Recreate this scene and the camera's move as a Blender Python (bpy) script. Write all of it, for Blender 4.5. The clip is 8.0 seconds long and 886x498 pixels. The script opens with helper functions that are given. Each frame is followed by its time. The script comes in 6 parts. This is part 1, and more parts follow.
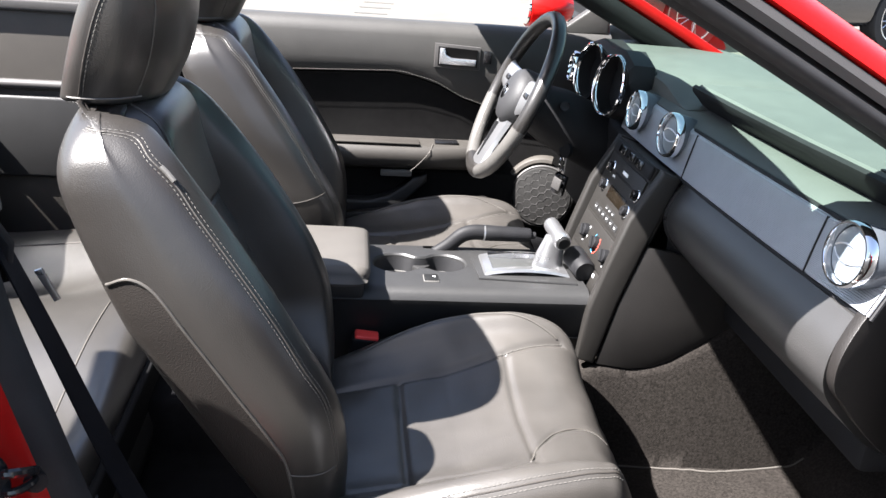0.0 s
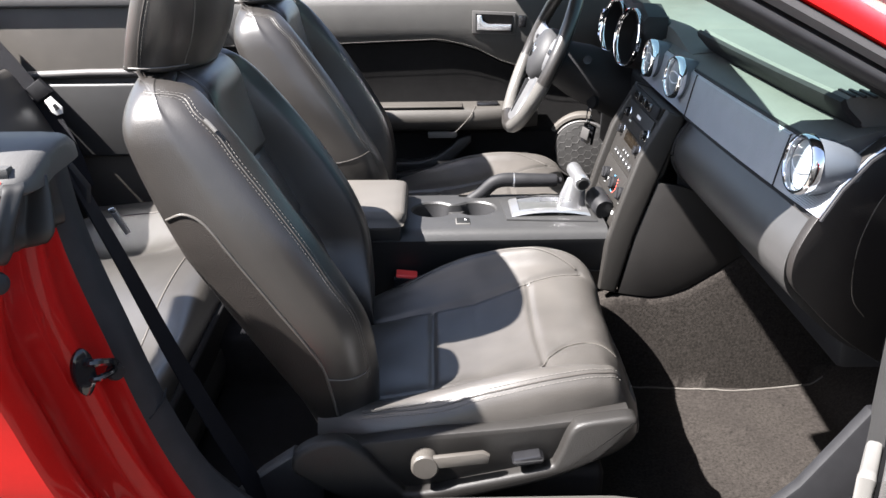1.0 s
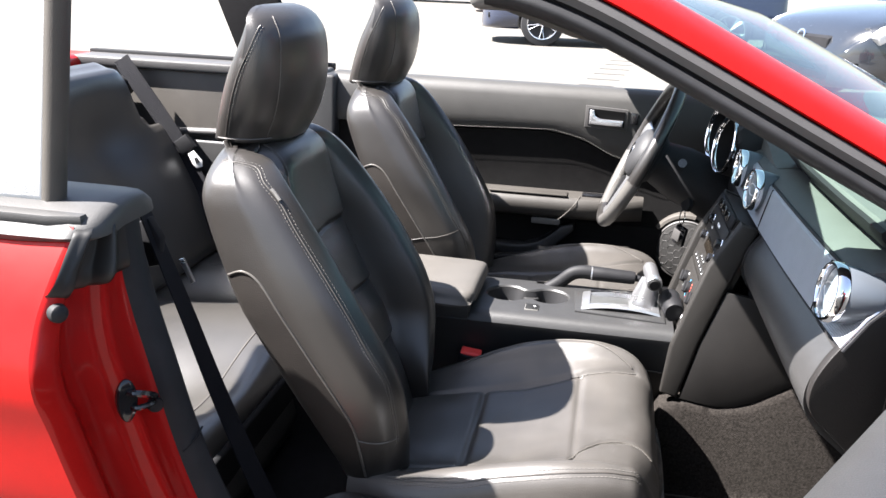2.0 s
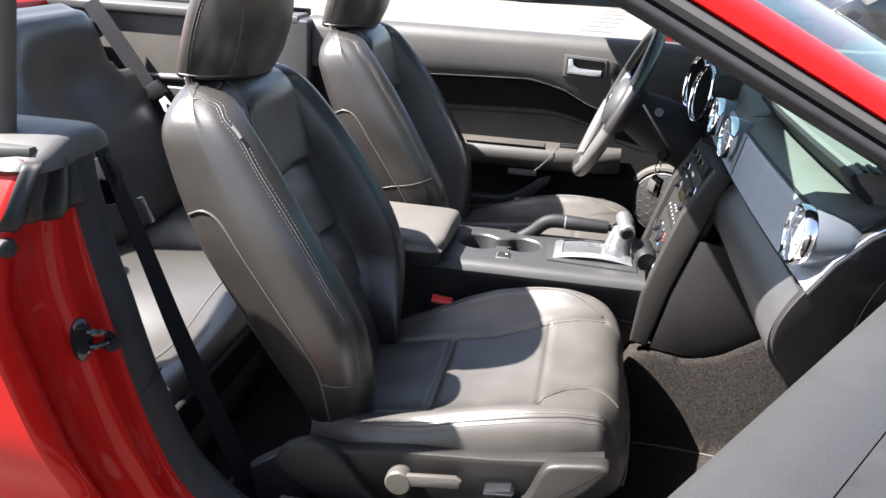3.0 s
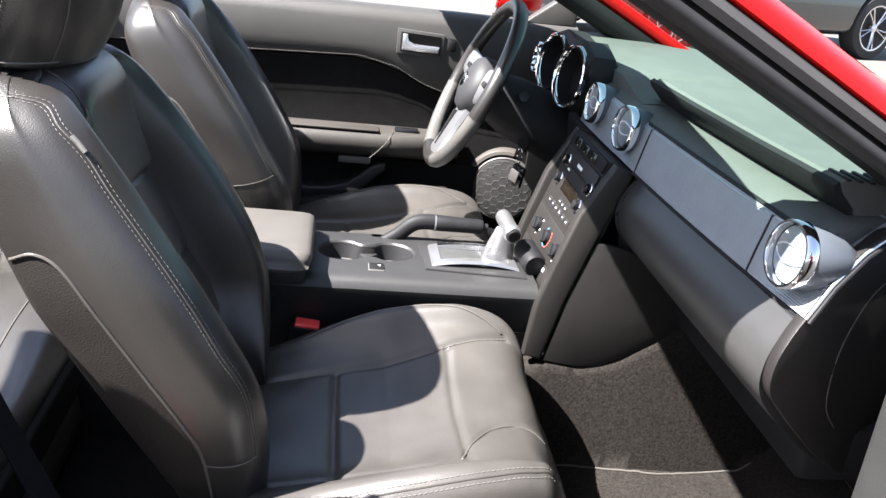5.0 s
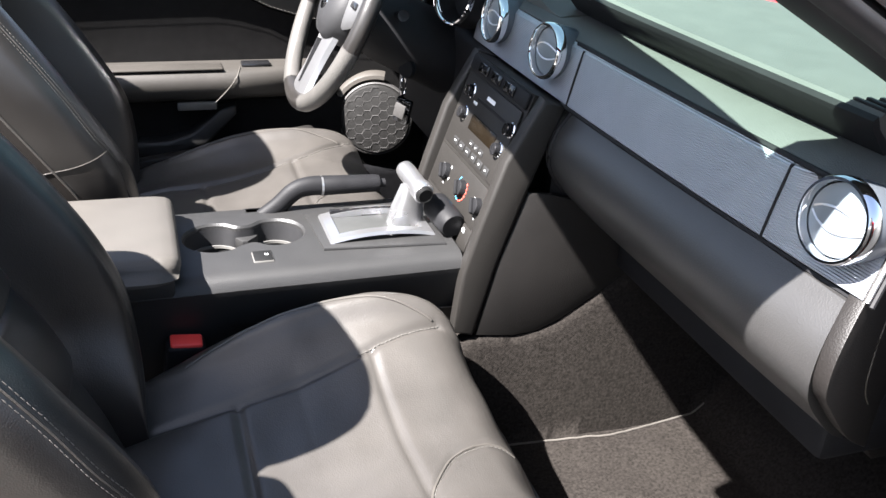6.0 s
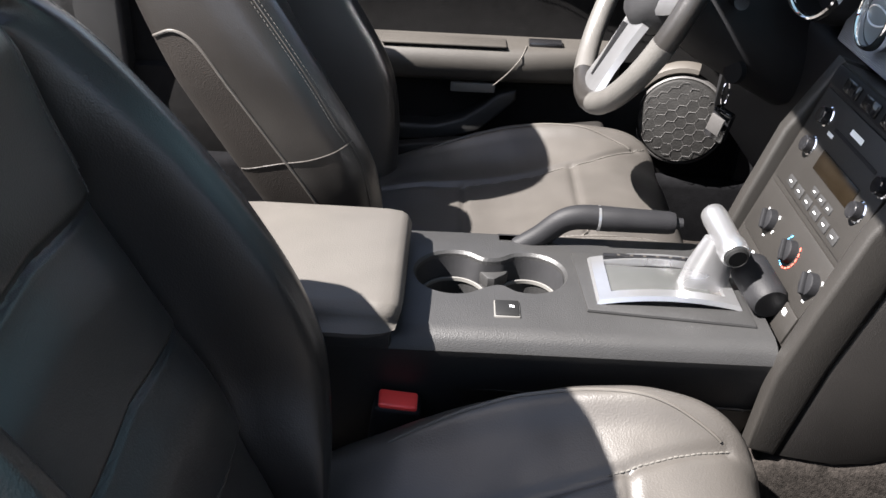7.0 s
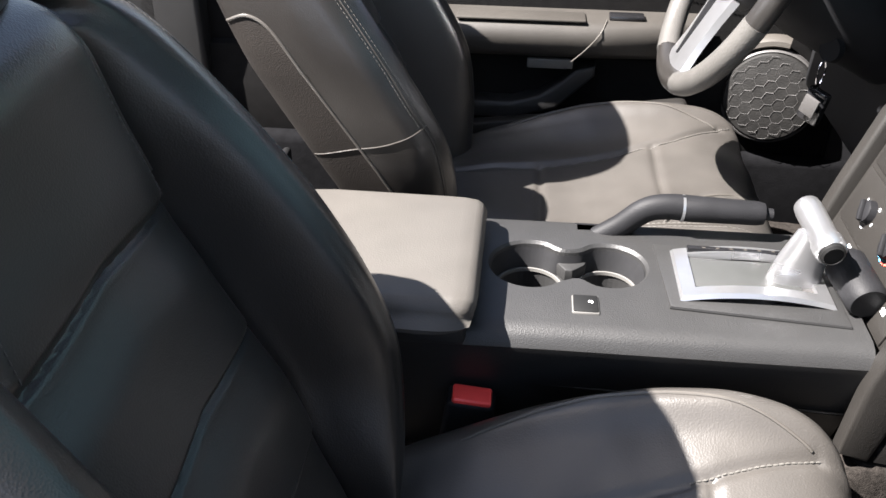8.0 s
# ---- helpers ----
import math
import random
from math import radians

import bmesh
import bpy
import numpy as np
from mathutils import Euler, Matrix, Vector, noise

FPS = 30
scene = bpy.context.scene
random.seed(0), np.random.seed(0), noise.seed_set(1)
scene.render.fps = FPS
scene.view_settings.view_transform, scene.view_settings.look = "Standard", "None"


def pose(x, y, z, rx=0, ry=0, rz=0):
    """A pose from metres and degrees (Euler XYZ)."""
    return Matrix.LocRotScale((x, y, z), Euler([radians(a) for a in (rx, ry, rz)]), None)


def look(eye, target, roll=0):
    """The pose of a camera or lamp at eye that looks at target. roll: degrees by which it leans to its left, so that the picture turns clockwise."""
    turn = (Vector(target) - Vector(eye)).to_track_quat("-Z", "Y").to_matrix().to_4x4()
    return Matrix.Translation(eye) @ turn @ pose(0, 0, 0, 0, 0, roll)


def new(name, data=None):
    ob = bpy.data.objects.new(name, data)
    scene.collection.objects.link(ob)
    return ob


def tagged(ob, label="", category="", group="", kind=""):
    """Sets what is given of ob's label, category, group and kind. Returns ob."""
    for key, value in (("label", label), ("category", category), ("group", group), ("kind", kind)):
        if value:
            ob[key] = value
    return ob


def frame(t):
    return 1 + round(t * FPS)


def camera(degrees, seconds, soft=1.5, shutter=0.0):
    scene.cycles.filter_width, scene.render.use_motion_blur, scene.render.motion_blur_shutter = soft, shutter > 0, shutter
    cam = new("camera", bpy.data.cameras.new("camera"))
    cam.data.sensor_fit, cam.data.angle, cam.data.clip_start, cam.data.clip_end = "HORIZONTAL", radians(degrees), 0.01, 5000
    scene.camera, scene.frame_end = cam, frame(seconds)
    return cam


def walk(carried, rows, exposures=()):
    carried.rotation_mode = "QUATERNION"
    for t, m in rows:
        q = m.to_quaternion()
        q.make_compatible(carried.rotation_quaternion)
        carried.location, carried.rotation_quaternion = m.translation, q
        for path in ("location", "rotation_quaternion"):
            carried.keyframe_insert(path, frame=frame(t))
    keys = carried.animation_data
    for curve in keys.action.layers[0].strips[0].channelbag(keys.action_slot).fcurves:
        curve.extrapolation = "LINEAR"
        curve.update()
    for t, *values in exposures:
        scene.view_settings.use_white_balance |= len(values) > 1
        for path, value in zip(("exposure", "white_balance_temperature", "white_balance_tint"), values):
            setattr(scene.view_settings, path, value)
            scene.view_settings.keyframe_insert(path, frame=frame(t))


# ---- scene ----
cam = camera(53.2, 8.0)
PATH = [
    (0, (-0.119, -1.523, 1.213), (0.101, 0.333, 0.501), 4.3),
    (0.5, (-0.117, -1.634, 1.197), (-0.007, 0.22, 0.454), 2.9),
    (1, (-0.022, -1.713, 1.215), (-0.002, 0.137, 0.455), -0.5),
    (1.5, (0.127, -1.756, 1.236), (-0.044, 0.134, 0.604), 1.6),
    (1.7, (0.139, -1.762, 1.254), (-0.177, 0.121, 0.66), 1.9),
    (2.8, (0.176, -1.743, 1.237), (-0.169, 0.105, 0.554), 2.7),
    (3, (0.177, -1.741, 1.223), (-0.118, 0.112, 0.53), 3.4),
    (3.5, (0.113, -1.767, 1.204), (-0.181, 0.049, 0.42), 5.6),
    (4, (0.014, -1.74, 1.192), (-0.124, 0.068, 0.348), 4.7),
    (4.5, (-0.072, -1.674, 1.21), (-0.049, 0.167, 0.43), 5.4),
    (5, (-0.058, -1.491, 1.195), (0.21, 0.355, 0.475), 6.8),
    (5.2, (-0.08, -1.425, 1.208), (0.261, 0.399, 0.462), 6.4),
    (6.3, (-0.105, -1.061, 1.156), (0.539, 0.57, 0.195), 4.0),
    (6.5, (-0.073, -0.979, 1.139), (0.432, 0.686, 0.153), 6.0),
    (7, (-0.039, -0.861, 1.133), (-0.033, 0.864, 0.121), 2.9),
    (7.5, (-0.017, -0.817, 1.137), (-0.199, 0.831, 0.019), 0.6),
    (8, (-0.046, -0.823, 1.145), (-0.196, 0.85, 0.059), 0.6),
]
walk(cam, [(t, look(eye, target, roll)) for t, eye, target, roll in PATH], [(0.0, 3.17, 6400, 12), (1.0, 3.20, 6450, 12), (3.0, 3.28, 6450, 12), (4.0, 3.18, 6400, 12), (5.2, 3.18, 6400, 12), (6.5, 3.25, 6450, 12), (7.0, 2.97, 6550, 12), (7.5, 2.99, 6550, 12), (8.0, 3.12, 6550, 12)])
from mathutils.bvhtree import BVHTree

# ---------------------------------------------------------------- light
world = bpy.data.worlds.new("sky")
scene.world = world
world.use_nodes = True
wn = world.node_tree.nodes
sky = wn.new("ShaderNodeTexSky")
sky.sky_type, sky.sun_disc = "NISHITA", False
SUN_DIR = Vector((0.581, 0.189, -0.791))
sky.sun_elevation = math.asin(0.791)
sky.sun_rotation = math.atan2(-SUN_DIR.x, -SUN_DIR.y)
sky.air_density, sky.dust_density, sky.ozone_density = 1.0, 1.5, 1.0
haze = wn.new("ShaderNodeHueSaturation")
haze.inputs["Saturation"].default_value = 0.86
world.node_tree.links.new(sky.outputs[0], haze.inputs["Color"])
world.node_tree.links.new(haze.outputs[0], wn["Background"].inputs[0])
wn["Background"].inputs[1].default_value = 0.043
sun = bpy.data.lights.new("sun", "SUN")
sun.energy, sun.angle, sun.color = 5.0, radians(0.55), (1.0, 0.968, 0.93)
sun_ob = new("sun", sun)
sun_ob.matrix_world = look((-6, -2.2, 8), Vector((-6, -2.2, 8)) + SUN_DIR)


# ---------------------------------------------------------------- materials
def material(name, color, rough=0.5, metal=0.0, vary=0.15, scale=30.0, bump=0.0, bump_scale=400.0, kind="noise", coat=0.0, spec=0.5, second=None, wrinkle=0.0):
    m = bpy.data.materials.new(name)
    m.use_nodes = True
    nt = m.node_tree
    n, l = nt.nodes, nt.links
    b = n["Principled BSDF"]
    b.inputs["Roughness"].default_value = rough
    b.inputs["Metallic"].default_value = metal
    b.inputs["Specular IOR Level"].default_value = spec
    b.inputs["Coat Weight"].default_value = coat
    b.inputs["Coat Roughness"].default_value = 0.05 if coat > 0.25 else 0.38
    co = n.new("ShaderNodeTexCoord")
    t1 = n.new("ShaderNodeTexNoise")
    t1.inputs["Scale"].default_value, t1.inputs["Detail"].default_value = scale, 6
    l.new(co.outputs["Object"], t1.inputs["Vector"])
    t2 = n.new("ShaderNodeTexNoise")
    t2.inputs["Scale"].default_value, t2.inputs["Detail"].default_value = scale * 0.13, 3
    l.new(co.outputs["Object"], t2.inputs["Vector"])
    add = n.new("ShaderNodeMath")
    l.new(t1.outputs[0], add.inputs[0]), l.new(t2.outputs[0], add.inputs[1])
    ramp = n.new("ShaderNodeMapRange")
    ramp.inputs["From Min"].default_value, ramp.inputs["From Max"].default_value = 0.7, 1.3
    l.new(add.outputs[0], ramp.inputs["Value"])
    mix = n.new("ShaderNodeMix")
    mix.data_type = "RGBA"
    c = Vector(color)
    hi = Vector(second) if second else c * (1 + vary)
    mix.inputs[6].default_value = (*(c * (1 - vary)), 1)
    mix.inputs[7].default_value = (*hi, 1)
    l.new(ramp.outputs[0], mix.inputs[0])
    l.new(mix.outputs[2], b.inputs["Base Color"])
    rr = n.new("ShaderNodeMapRange")
    rr.inputs["To Min"].default_value, rr.inputs["To Max"].default_value = rough * 0.85, min(1, rough * 1.18)
    l.new(t2.outputs[0], rr.inputs["Value"])
    l.new(rr.outputs[0], b.inputs["Roughness"])
    if bump:
        if kind == "grain":
            t = n.new("ShaderNodeTexVoronoi")
            t.inputs["Scale"].default_value = bump_scale
            out = t.outputs["Distance"]
        elif kind == "wave":
            t = n.new("ShaderNodeTexWave")
            t.bands_direction = "Z"
            t.inputs["Scale"].default_value = bump_scale
            out = t.outputs[0]
        else:
            t = n.new("ShaderNodeTexNoise")
            t.inputs["Scale"].default_value, t.inputs["Detail"].default_value = bump_scale, 4
            out = t.outputs[0]
        l.new(co.outputs["Object"], t.inputs["Vector"])
        bp = n.new("ShaderNodeBump")
        bp.inputs["Strength"].default_value, bp.inputs["Distance"].default_value = bump, 0.0009
        l.new(out, bp.inputs["Height"])
        l.new(bp.outputs[0], b.inputs["Normal"])
        if wrinkle:
            t3 = n.new("ShaderNodeTexNoise")
            t3.inputs["Scale"].default_value, t3.inputs["Detail"].default_value, t3.inputs["Distortion"].default_value = 22, 5, 1.2
            l.new(co.outputs["Object"], t3.inputs["Vector"])
            b3 = n.new("ShaderNodeBump")
            b3.inputs["Strength"].default_value, b3.inputs["Distance"].default_value = wrinkle, 0.012
            l.new(t3.outputs[0], b3.inputs["Height"])
            l.new(b3.outputs[0], bp.inputs["Normal"])
    return m


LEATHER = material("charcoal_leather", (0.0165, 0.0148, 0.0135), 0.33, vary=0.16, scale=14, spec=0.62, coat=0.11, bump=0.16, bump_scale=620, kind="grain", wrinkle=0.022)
# lighter copy of the seat leather: sun on the front cushions is in the colour
SUNLIT_LEATHER = material("sunlit_leather", (0.0410, 0.0376, 0.0342), 0.36, vary=0.22, scale=11, spec=0.45, coat=0.08, bump=0.18, bump_scale=560, kind="grain", wrinkle=0.030)
# lighter, glossier leather copy that carries the rear bench's sunlight in its colour
LIT_REAR_LEATHER = material("lit_rear_leather", (0.027, 0.0248, 0.0222), 0.32, vary=0.14, scale=14, spec=0.85, coat=0.22, bump=0.16, bump_scale=620, kind="grain", wrinkle=0.022)
LEATHER_BACK = material("charcoal_vinyl", (0.038, 0.034, 0.030), 0.42, vary=0.15, scale=18, bump=0.30, bump_scale=520, kind="grain")
SIDE_VINYL = material("brown_side_vinyl", (0.0145, 0.0122, 0.0106), 0.6, vary=0.18, scale=20, bump=0.3, bump_scale=560, kind="grain", spec=0.22)
THREAD = material("grey_thread", (0.085, 0.080, 0.072), 0.7, vary=0.2, scale=200)
PIPING = material("leather_piping", (0.058, 0.053, 0.047), 0.4, vary=0.15, scale=60)
PLASTIC = material("charcoal_plastic", (0.0190, 0.0188, 0.0188), 0.46, vary=0.10, scale=25, bump=0.25, bump_scale=700, kind="grain", spec=0.4)
DASH_TOP = material("dash_top_vinyl", (0.058, 0.060, 0.058), 0.6, vary=0.12, scale=20, bump=0.25, bump_scale=600, kind="grain", spec=0.3)
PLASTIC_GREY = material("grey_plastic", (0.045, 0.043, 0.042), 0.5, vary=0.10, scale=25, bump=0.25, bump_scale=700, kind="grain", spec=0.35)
SHIELD = material("warm_charcoal_plastic", (0.0108, 0.0099, 0.0091), 0.5, vary=0.12, scale=22, bump=0.3, bump_scale=650, kind="grain", spec=0.28)
SWITCH_BLACK = material("switch_black", (0.006, 0.006, 0.006), 0.55, spec=0.25)
PLASTIC_WARM = material("taupe_plastic", (0.044, 0.0395, 0.0345), 0.5, vary=0.10, scale=22, bump=0.25, bump_scale=700, kind="grain", spec=0.35)
DOOR_TRIM = material("grey_door_vinyl", (0.032, 0.0308, 0.029), 0.5, vary=0.10, scale=22, bump=0.25, bump_scale=700, kind="grain", spec=0.35)
DASH_LOW = material("charcoal_dash_vinyl", (0.0245, 0.0238, 0.0235), 0.40, vary=0.12, scale=25, bump=0.20, bump_scale=620, kind="grain", spec=0.7)
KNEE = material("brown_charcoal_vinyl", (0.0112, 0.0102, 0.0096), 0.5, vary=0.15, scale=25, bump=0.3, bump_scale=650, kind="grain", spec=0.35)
END_CAP = material("dark_brown_vinyl", (0.0105, 0.0092, 0.0086), 0.5, vary=0.12, scale=25, bump=0.3, bump_scale=600, kind="grain", spec=0.3)
SILL = material("grey_sill_plastic", (0.030, 0.0282, 0.0255), 0.5, vary=0.12, scale=22, bump=0.3, bump_scale=600, kind="grain", spec=0.4)
STACK = material("warm_grey_plastic", (0.0145, 0.0133, 0.0121), 0.48, vary=0.10, scale=22, bump=0.2, bump_scale=700, kind="grain", spec=0.35)
ARM = material("taupe_door_vinyl", (0.031, 0.0282, 0.025), 0.5, vary=0.12, scale=22, bump=0.2, bump_scale=640, kind="grain", spec=0.4)
LID = material("taupe_vinyl", (0.056, 0.0515, 0.046), 0.5, vary=0.1, scale=20, bump=0.12, bump_scale=520, kind="grain", spec=0.4)
QUARTER = material("grey_quarter_plastic", (0.040, 0.039, 0.038), 0.5, vary=0.1, scale=20, bump=0.15, bump_scale=520, kind="grain", spec=0.4)
HUB = material("slate_wheel_vinyl", (0.020, 0.020, 0.021), 0.58, vary=0.1, scale=30, bump=0.2, bump_scale=600, kind="grain", spec=0.3)
BLACK = material("black_plastic", (0.008, 0.008, 0.009), 0.6, vary=0.2, scale=40, bump=0.15, bump_scale=600, kind="grain", spec=0.2)
GLOSS_BLACK = material("gloss_black", (0.01, 0.01, 0.011), 0.12, vary=0.2, scale=40)
RUBBER = material("black_rubber", (0.016, 0.016, 0.017), 0.62, vary=0.2, scale=40, bump=0.2, bump_scale=300, spec=0.2)
CARPET = material("charcoal_carpet", (0.011, 0.0098, 0.0088), 0.95, vary=0.5, scale=1700, bump=1.0, bump_scale=620, spec=0.05, second=(0.027, 0.0235, 0.021))
WEBBING = material("black_webbing", (0.009, 0.009, 0.011), 0.75, vary=0.2, scale=120, bump=0.5, bump_scale=350, kind="wave", spec=0.1)
RED = material("red_paint", (0.285, 0.0040, 0.0032), 0.45, vary=0.06, scale=300, coat=0.27, spec=0.08)
STRIPE = material("black_stripe", (0.008, 0.008, 0.0085), 0.5, vary=0.2, scale=60, coat=0.0, spec=0.3)
CHROME = material("chrome", (0.85, 0.86, 0.88), 0.06, 1.0, vary=0.02, scale=20)
STEEL = material("bright_steel", (0.78, 0.78, 0.77), 0.3, 0.35, vary=0.04, scale=30)
SATIN = material("satin_silver", (0.50, 0.50, 0.51), 0.28, 0.9, vary=0.06, scale=60, bump=0.05, bump_scale=900)
ALLOY = material("alloy", (0.62, 0.62, 0.64), 0.25, 0.9, vary=0.05, scale=20)
DASH_METAL = material("ribbed_dark_metal", (0.40, 0.42, 0.46), 0.46, 0.7, vary=0.06, scale=30, bump=0.8, bump_scale=150, kind="wave")
VENT_SILVER = material("vent_silver", (0.15, 0.175, 0.195), 0.42, 0.25, vary=0.05, scale=30)
VENT_POD = material("vent_pod_grey", (0.075, 0.085, 0.098), 0.38, 0.25, vary=0.05, scale=30)
RED_PLASTIC = material("red_plastic", (0.95, 0.075, 0.065), 0.35, vary=0.08, scale=50)
WHITE = material("white_mark", (0.75, 0.76, 0.77), 0.5, vary=0.04, scale=50)
BLUE = material("blue_mark", (0.10, 0.42, 0.75), 0.5, vary=0.05, scale=50)
REDMARK = material("red_mark", (0.75, 0.10, 0.07), 0.5, vary=0.05, scale=50)
GRILLE = material("speaker_mesh", (0.0100, 0.0095, 0.0090), 0.6, vary=0.3, scale=300, bump=0.35, bump_scale=330, kind="grain", spec=0.3)
LATCH_GREY = material("pale_grey_plastic", (0.095, 0.092, 0.087), 0.5, vary=0.08, scale=30, spec=0.35)
INSERT = material("black_door_cloth", (0.0085, 0.0082, 0.0082), 0.85, vary=0.2, scale=60, bump=0.5, bump_scale=700, spec=0.06)
# near-black that paints the shade of the handle recess
RECESS_SHADE = material("recess_shade_black", (0.0028, 0.0028, 0.003), 0.8, vary=0.2, scale=60, spec=0.05)
DISPLAY = material("display_glass", (0.007, 0.005, 0.003), 0.25, vary=0.2, scale=40, spec=0.25)
TYRE = material("tyre", (0.014, 0.014, 0.015), 0.8, vary=0.2, scale=60, bump=0.4, bump_scale=200)
CONCRETE = material("sunbleached_asphalt", (0.076, 0.0705, 0.061), 0.9, vary=0.20, scale=2.2, bump=0.4, bump_scale=60)
DARK_BLUE = material("dark_blue_paint", (0.012, 0.018, 0.038), 0.25, vary=0.08, scale=200, coat=1.0)
BLACK_PAINT = material("black_paint", (0.010, 0.012, 0.016), 0.25, vary=0.08, scale=200, coat=1.0)
WHITE_PAINT = material("white_paint", (0.78, 0.78, 0.77), 0.3, vary=0.05, scale=100, coat=0.6)
DARK_GLASS = material("dark_glass", (0.01, 0.012, 0.014), 0.05, vary=0.1, scale=10)
LAMP_GLASS = material("lamp_glass", (0.55, 0.57, 0.60), 0.08, 0.4, vary=0.1, scale=20)
TOP_CLOTH = material("pale_grey_cloth", (0.56, 0.55, 0.52), 0.85, vary=0.08, scale=60, bump=0.4, bump_scale=500)
# near-black colour used as painted shade on the rear floor and left sill
SHADE_BLACK = material("shade_black", (0.0045, 0.0045, 0.005), 0.95, vary=0.3, scale=60, bump=0.5, bump_scale=300, spec=0.03)
BLACK_CLOTH = material("black_cloth", (0.0075, 0.0075, 0.008), 0.85, vary=0.15, scale=60, bump=0.4, bump_scale=500, spec=0.1)


def glass_material(name, tint, gloss):
    m = bpy.data.materials.new(name)
    m.use_nodes = True
    n, l = m.node_tree.nodes, m.node_tree.links
    n.remove(n["Principled BSDF"])
    tr = n.new("ShaderNodeBsdfTransparent")
    tr.inputs[0].default_value = (*tint, 1)
    gl = n.new("ShaderNodeBsdfGlossy")
    gl.inputs["Roughness"].default_value = 0.02
    lw = n.new("ShaderNodeLayerWeight")
    lw.inputs[0].default_value = 0.5
    pw = n.new("ShaderNodeMath")
    pw.operation, pw.inputs[1].default_value = "POWER", 4.0
    l.new(lw.outputs["Facing"], pw.inputs[0])
    fr = n.new("ShaderNodeMapRange")
    fr.inputs["To Min"].default_value, fr.inputs["To Max"].default_value = 0.05, gloss
    l.new(pw.outputs[0], fr.inputs["Value"])
    mx = n.new("ShaderNodeMixShader")
    l.new(fr.outputs[0], mx.inputs[0]), l.new(tr.outputs[0], mx.inputs[1]), l.new(gl.outputs[0], mx.inputs[2])
    l.new(mx.outputs[0], n["Material Output"].inputs[0])
    return m


WINDSHIELD = glass_material("tinted_windshield_glass", (0.66, 0.86, 0.74), 0.85)


# ---------------------------------------------------------------- builders
def link(name, bm, mat, parent=None, label="", sharp=38, smooth=True):
    me = bpy.data.meshes.new(name)
    bm.normal_update()
    lim = radians(sharp)
    for f in bm.faces:
        f.smooth = smooth
    for e in bm.edges:
        if len(e.link_faces) == 2 and e.calc_face_angle(0) > lim:
            e.smooth = False
    bm.to_mesh(me)
    bm.free()
    me.materials.append(mat)
    ob = new(name, me)
    if parent is not None:
        ob.parent = parent
        if parent.type == "EMPTY":
            ob.matrix_parent_inverse = Matrix.Translation(parent.location).inverted()
    if label:
        ob["label"] = label
    return ob


part = link


def thing(name, label, category, group="", at=(0, 0, 0)):
    ob = new(name)
    ob.empty_display_size = 0.05
    ob.location = at
    return tagged(ob, label, category, group)


def catmull(pts, n, closed=False):
    """n points per span through pts."""
    P = [Vector(p) for p in pts]
    m = len(P)
    out = []
    spans = m if closed else m - 1
    for i in range(spans):
        if closed:
            a, b, c, d = P[i - 1], P[i], P[(i + 1) % m], P[(i + 2) % m]
        else:
            a, b, c, d = P[max(i - 1, 0)], P[i], P[i + 1], P[min(i + 2, m - 1)]
        for k in range(n):
            t = k / n
            out.append(0.5 * ((2 * b) + (c - a) * t + (2 * a - 5 * b + 4 * c - d) * t * t + (3 * b - a - 3 * c + d) * t ** 3))
    if not closed:
        out.append(P[-1].copy())
    return out


def loft(rings, closed=True, cap=True, bm=None):
    bm = bm or bmesh.new()
    rows = [[bm.verts.new(p) for p in r] for r in rings]
    m = len(rows[0])
    for a, b in zip(rows, rows[1:]):
        for i in range(m if closed else m - 1):
            j = (i + 1) % m
            bm.faces.new((a[i], a[j], b[j], b[i]))
    if cap and closed:
        for r in (rows[0], rows[-1]):
            c = bm.verts.new(sum((v.co for v in r), Vector()) / m)
            for i in range(m):
                bm.faces.new((r[i], r[(i + 1) % m], c))
    bmesh.ops.recalc_face_normals(bm, faces=bm.faces)
    if cap and closed and bm.calc_volume(signed=True) < 0:
        bmesh.ops.reverse_faces(bm, faces=bm.faces)
    return bm


def tube(path, r, n=8, closed=False, bm=None, flat=1.0, up=(0, 0, 1)):
    """A tube along a path; r may be a list; flat squeezes it along up."""
    P = [Vector(p) for p in path]
    rs = r if isinstance(r, (list, tuple)) else [r] * len(P)
    rings = []
    m = len(P)
    for i, p in enumerate(P):
        t = (P[(i + 1) % m] - P[i - 1]) if closed else (P[min(i + 1, m - 1)] - P[max(i - 1, 0)])
        t.normalize()
        u = Vector(up) - t * t.dot(Vector(up))
        if u.length < 1e-4:
            u = Vector((1, 0, 0)) - t * t.x
        u.normalize()
        v = t.cross(u)
        rings.append([p + (v * math.cos(a) + u * flat * math.sin(a)) * rs[i] for a in (2 * math.pi * k / n for k in range(n))])
    if closed:
        rings.append(rings[0])
        bm2 = loft(rings, True, False, bm)
        bmesh.ops.remove_doubles(bm2, verts=bm2.verts, dist=1e-6)
        return bm2
    return loft(rings, True, True, bm)


def rbox(lo, hi, r=0.004, seg=2, bm=None):
    """A box from corner to corner with rounded edges."""
    b2 = bmesh.new()
    lo, hi = Vector(lo), Vector(hi)
    bmesh.ops.create_cube(b2, size=1, matrix=Matrix.Translation((lo + hi) / 2) @ Matrix.Diagonal((*(hi - lo), 1)))
    if r:
        bmesh.ops.bevel(b2, geom=list(b2.edges), offset=min(r, min(hi - lo) * 0.49), segments=seg, profile=0.5, affect="EDGES")
    return merge(bm, b2)


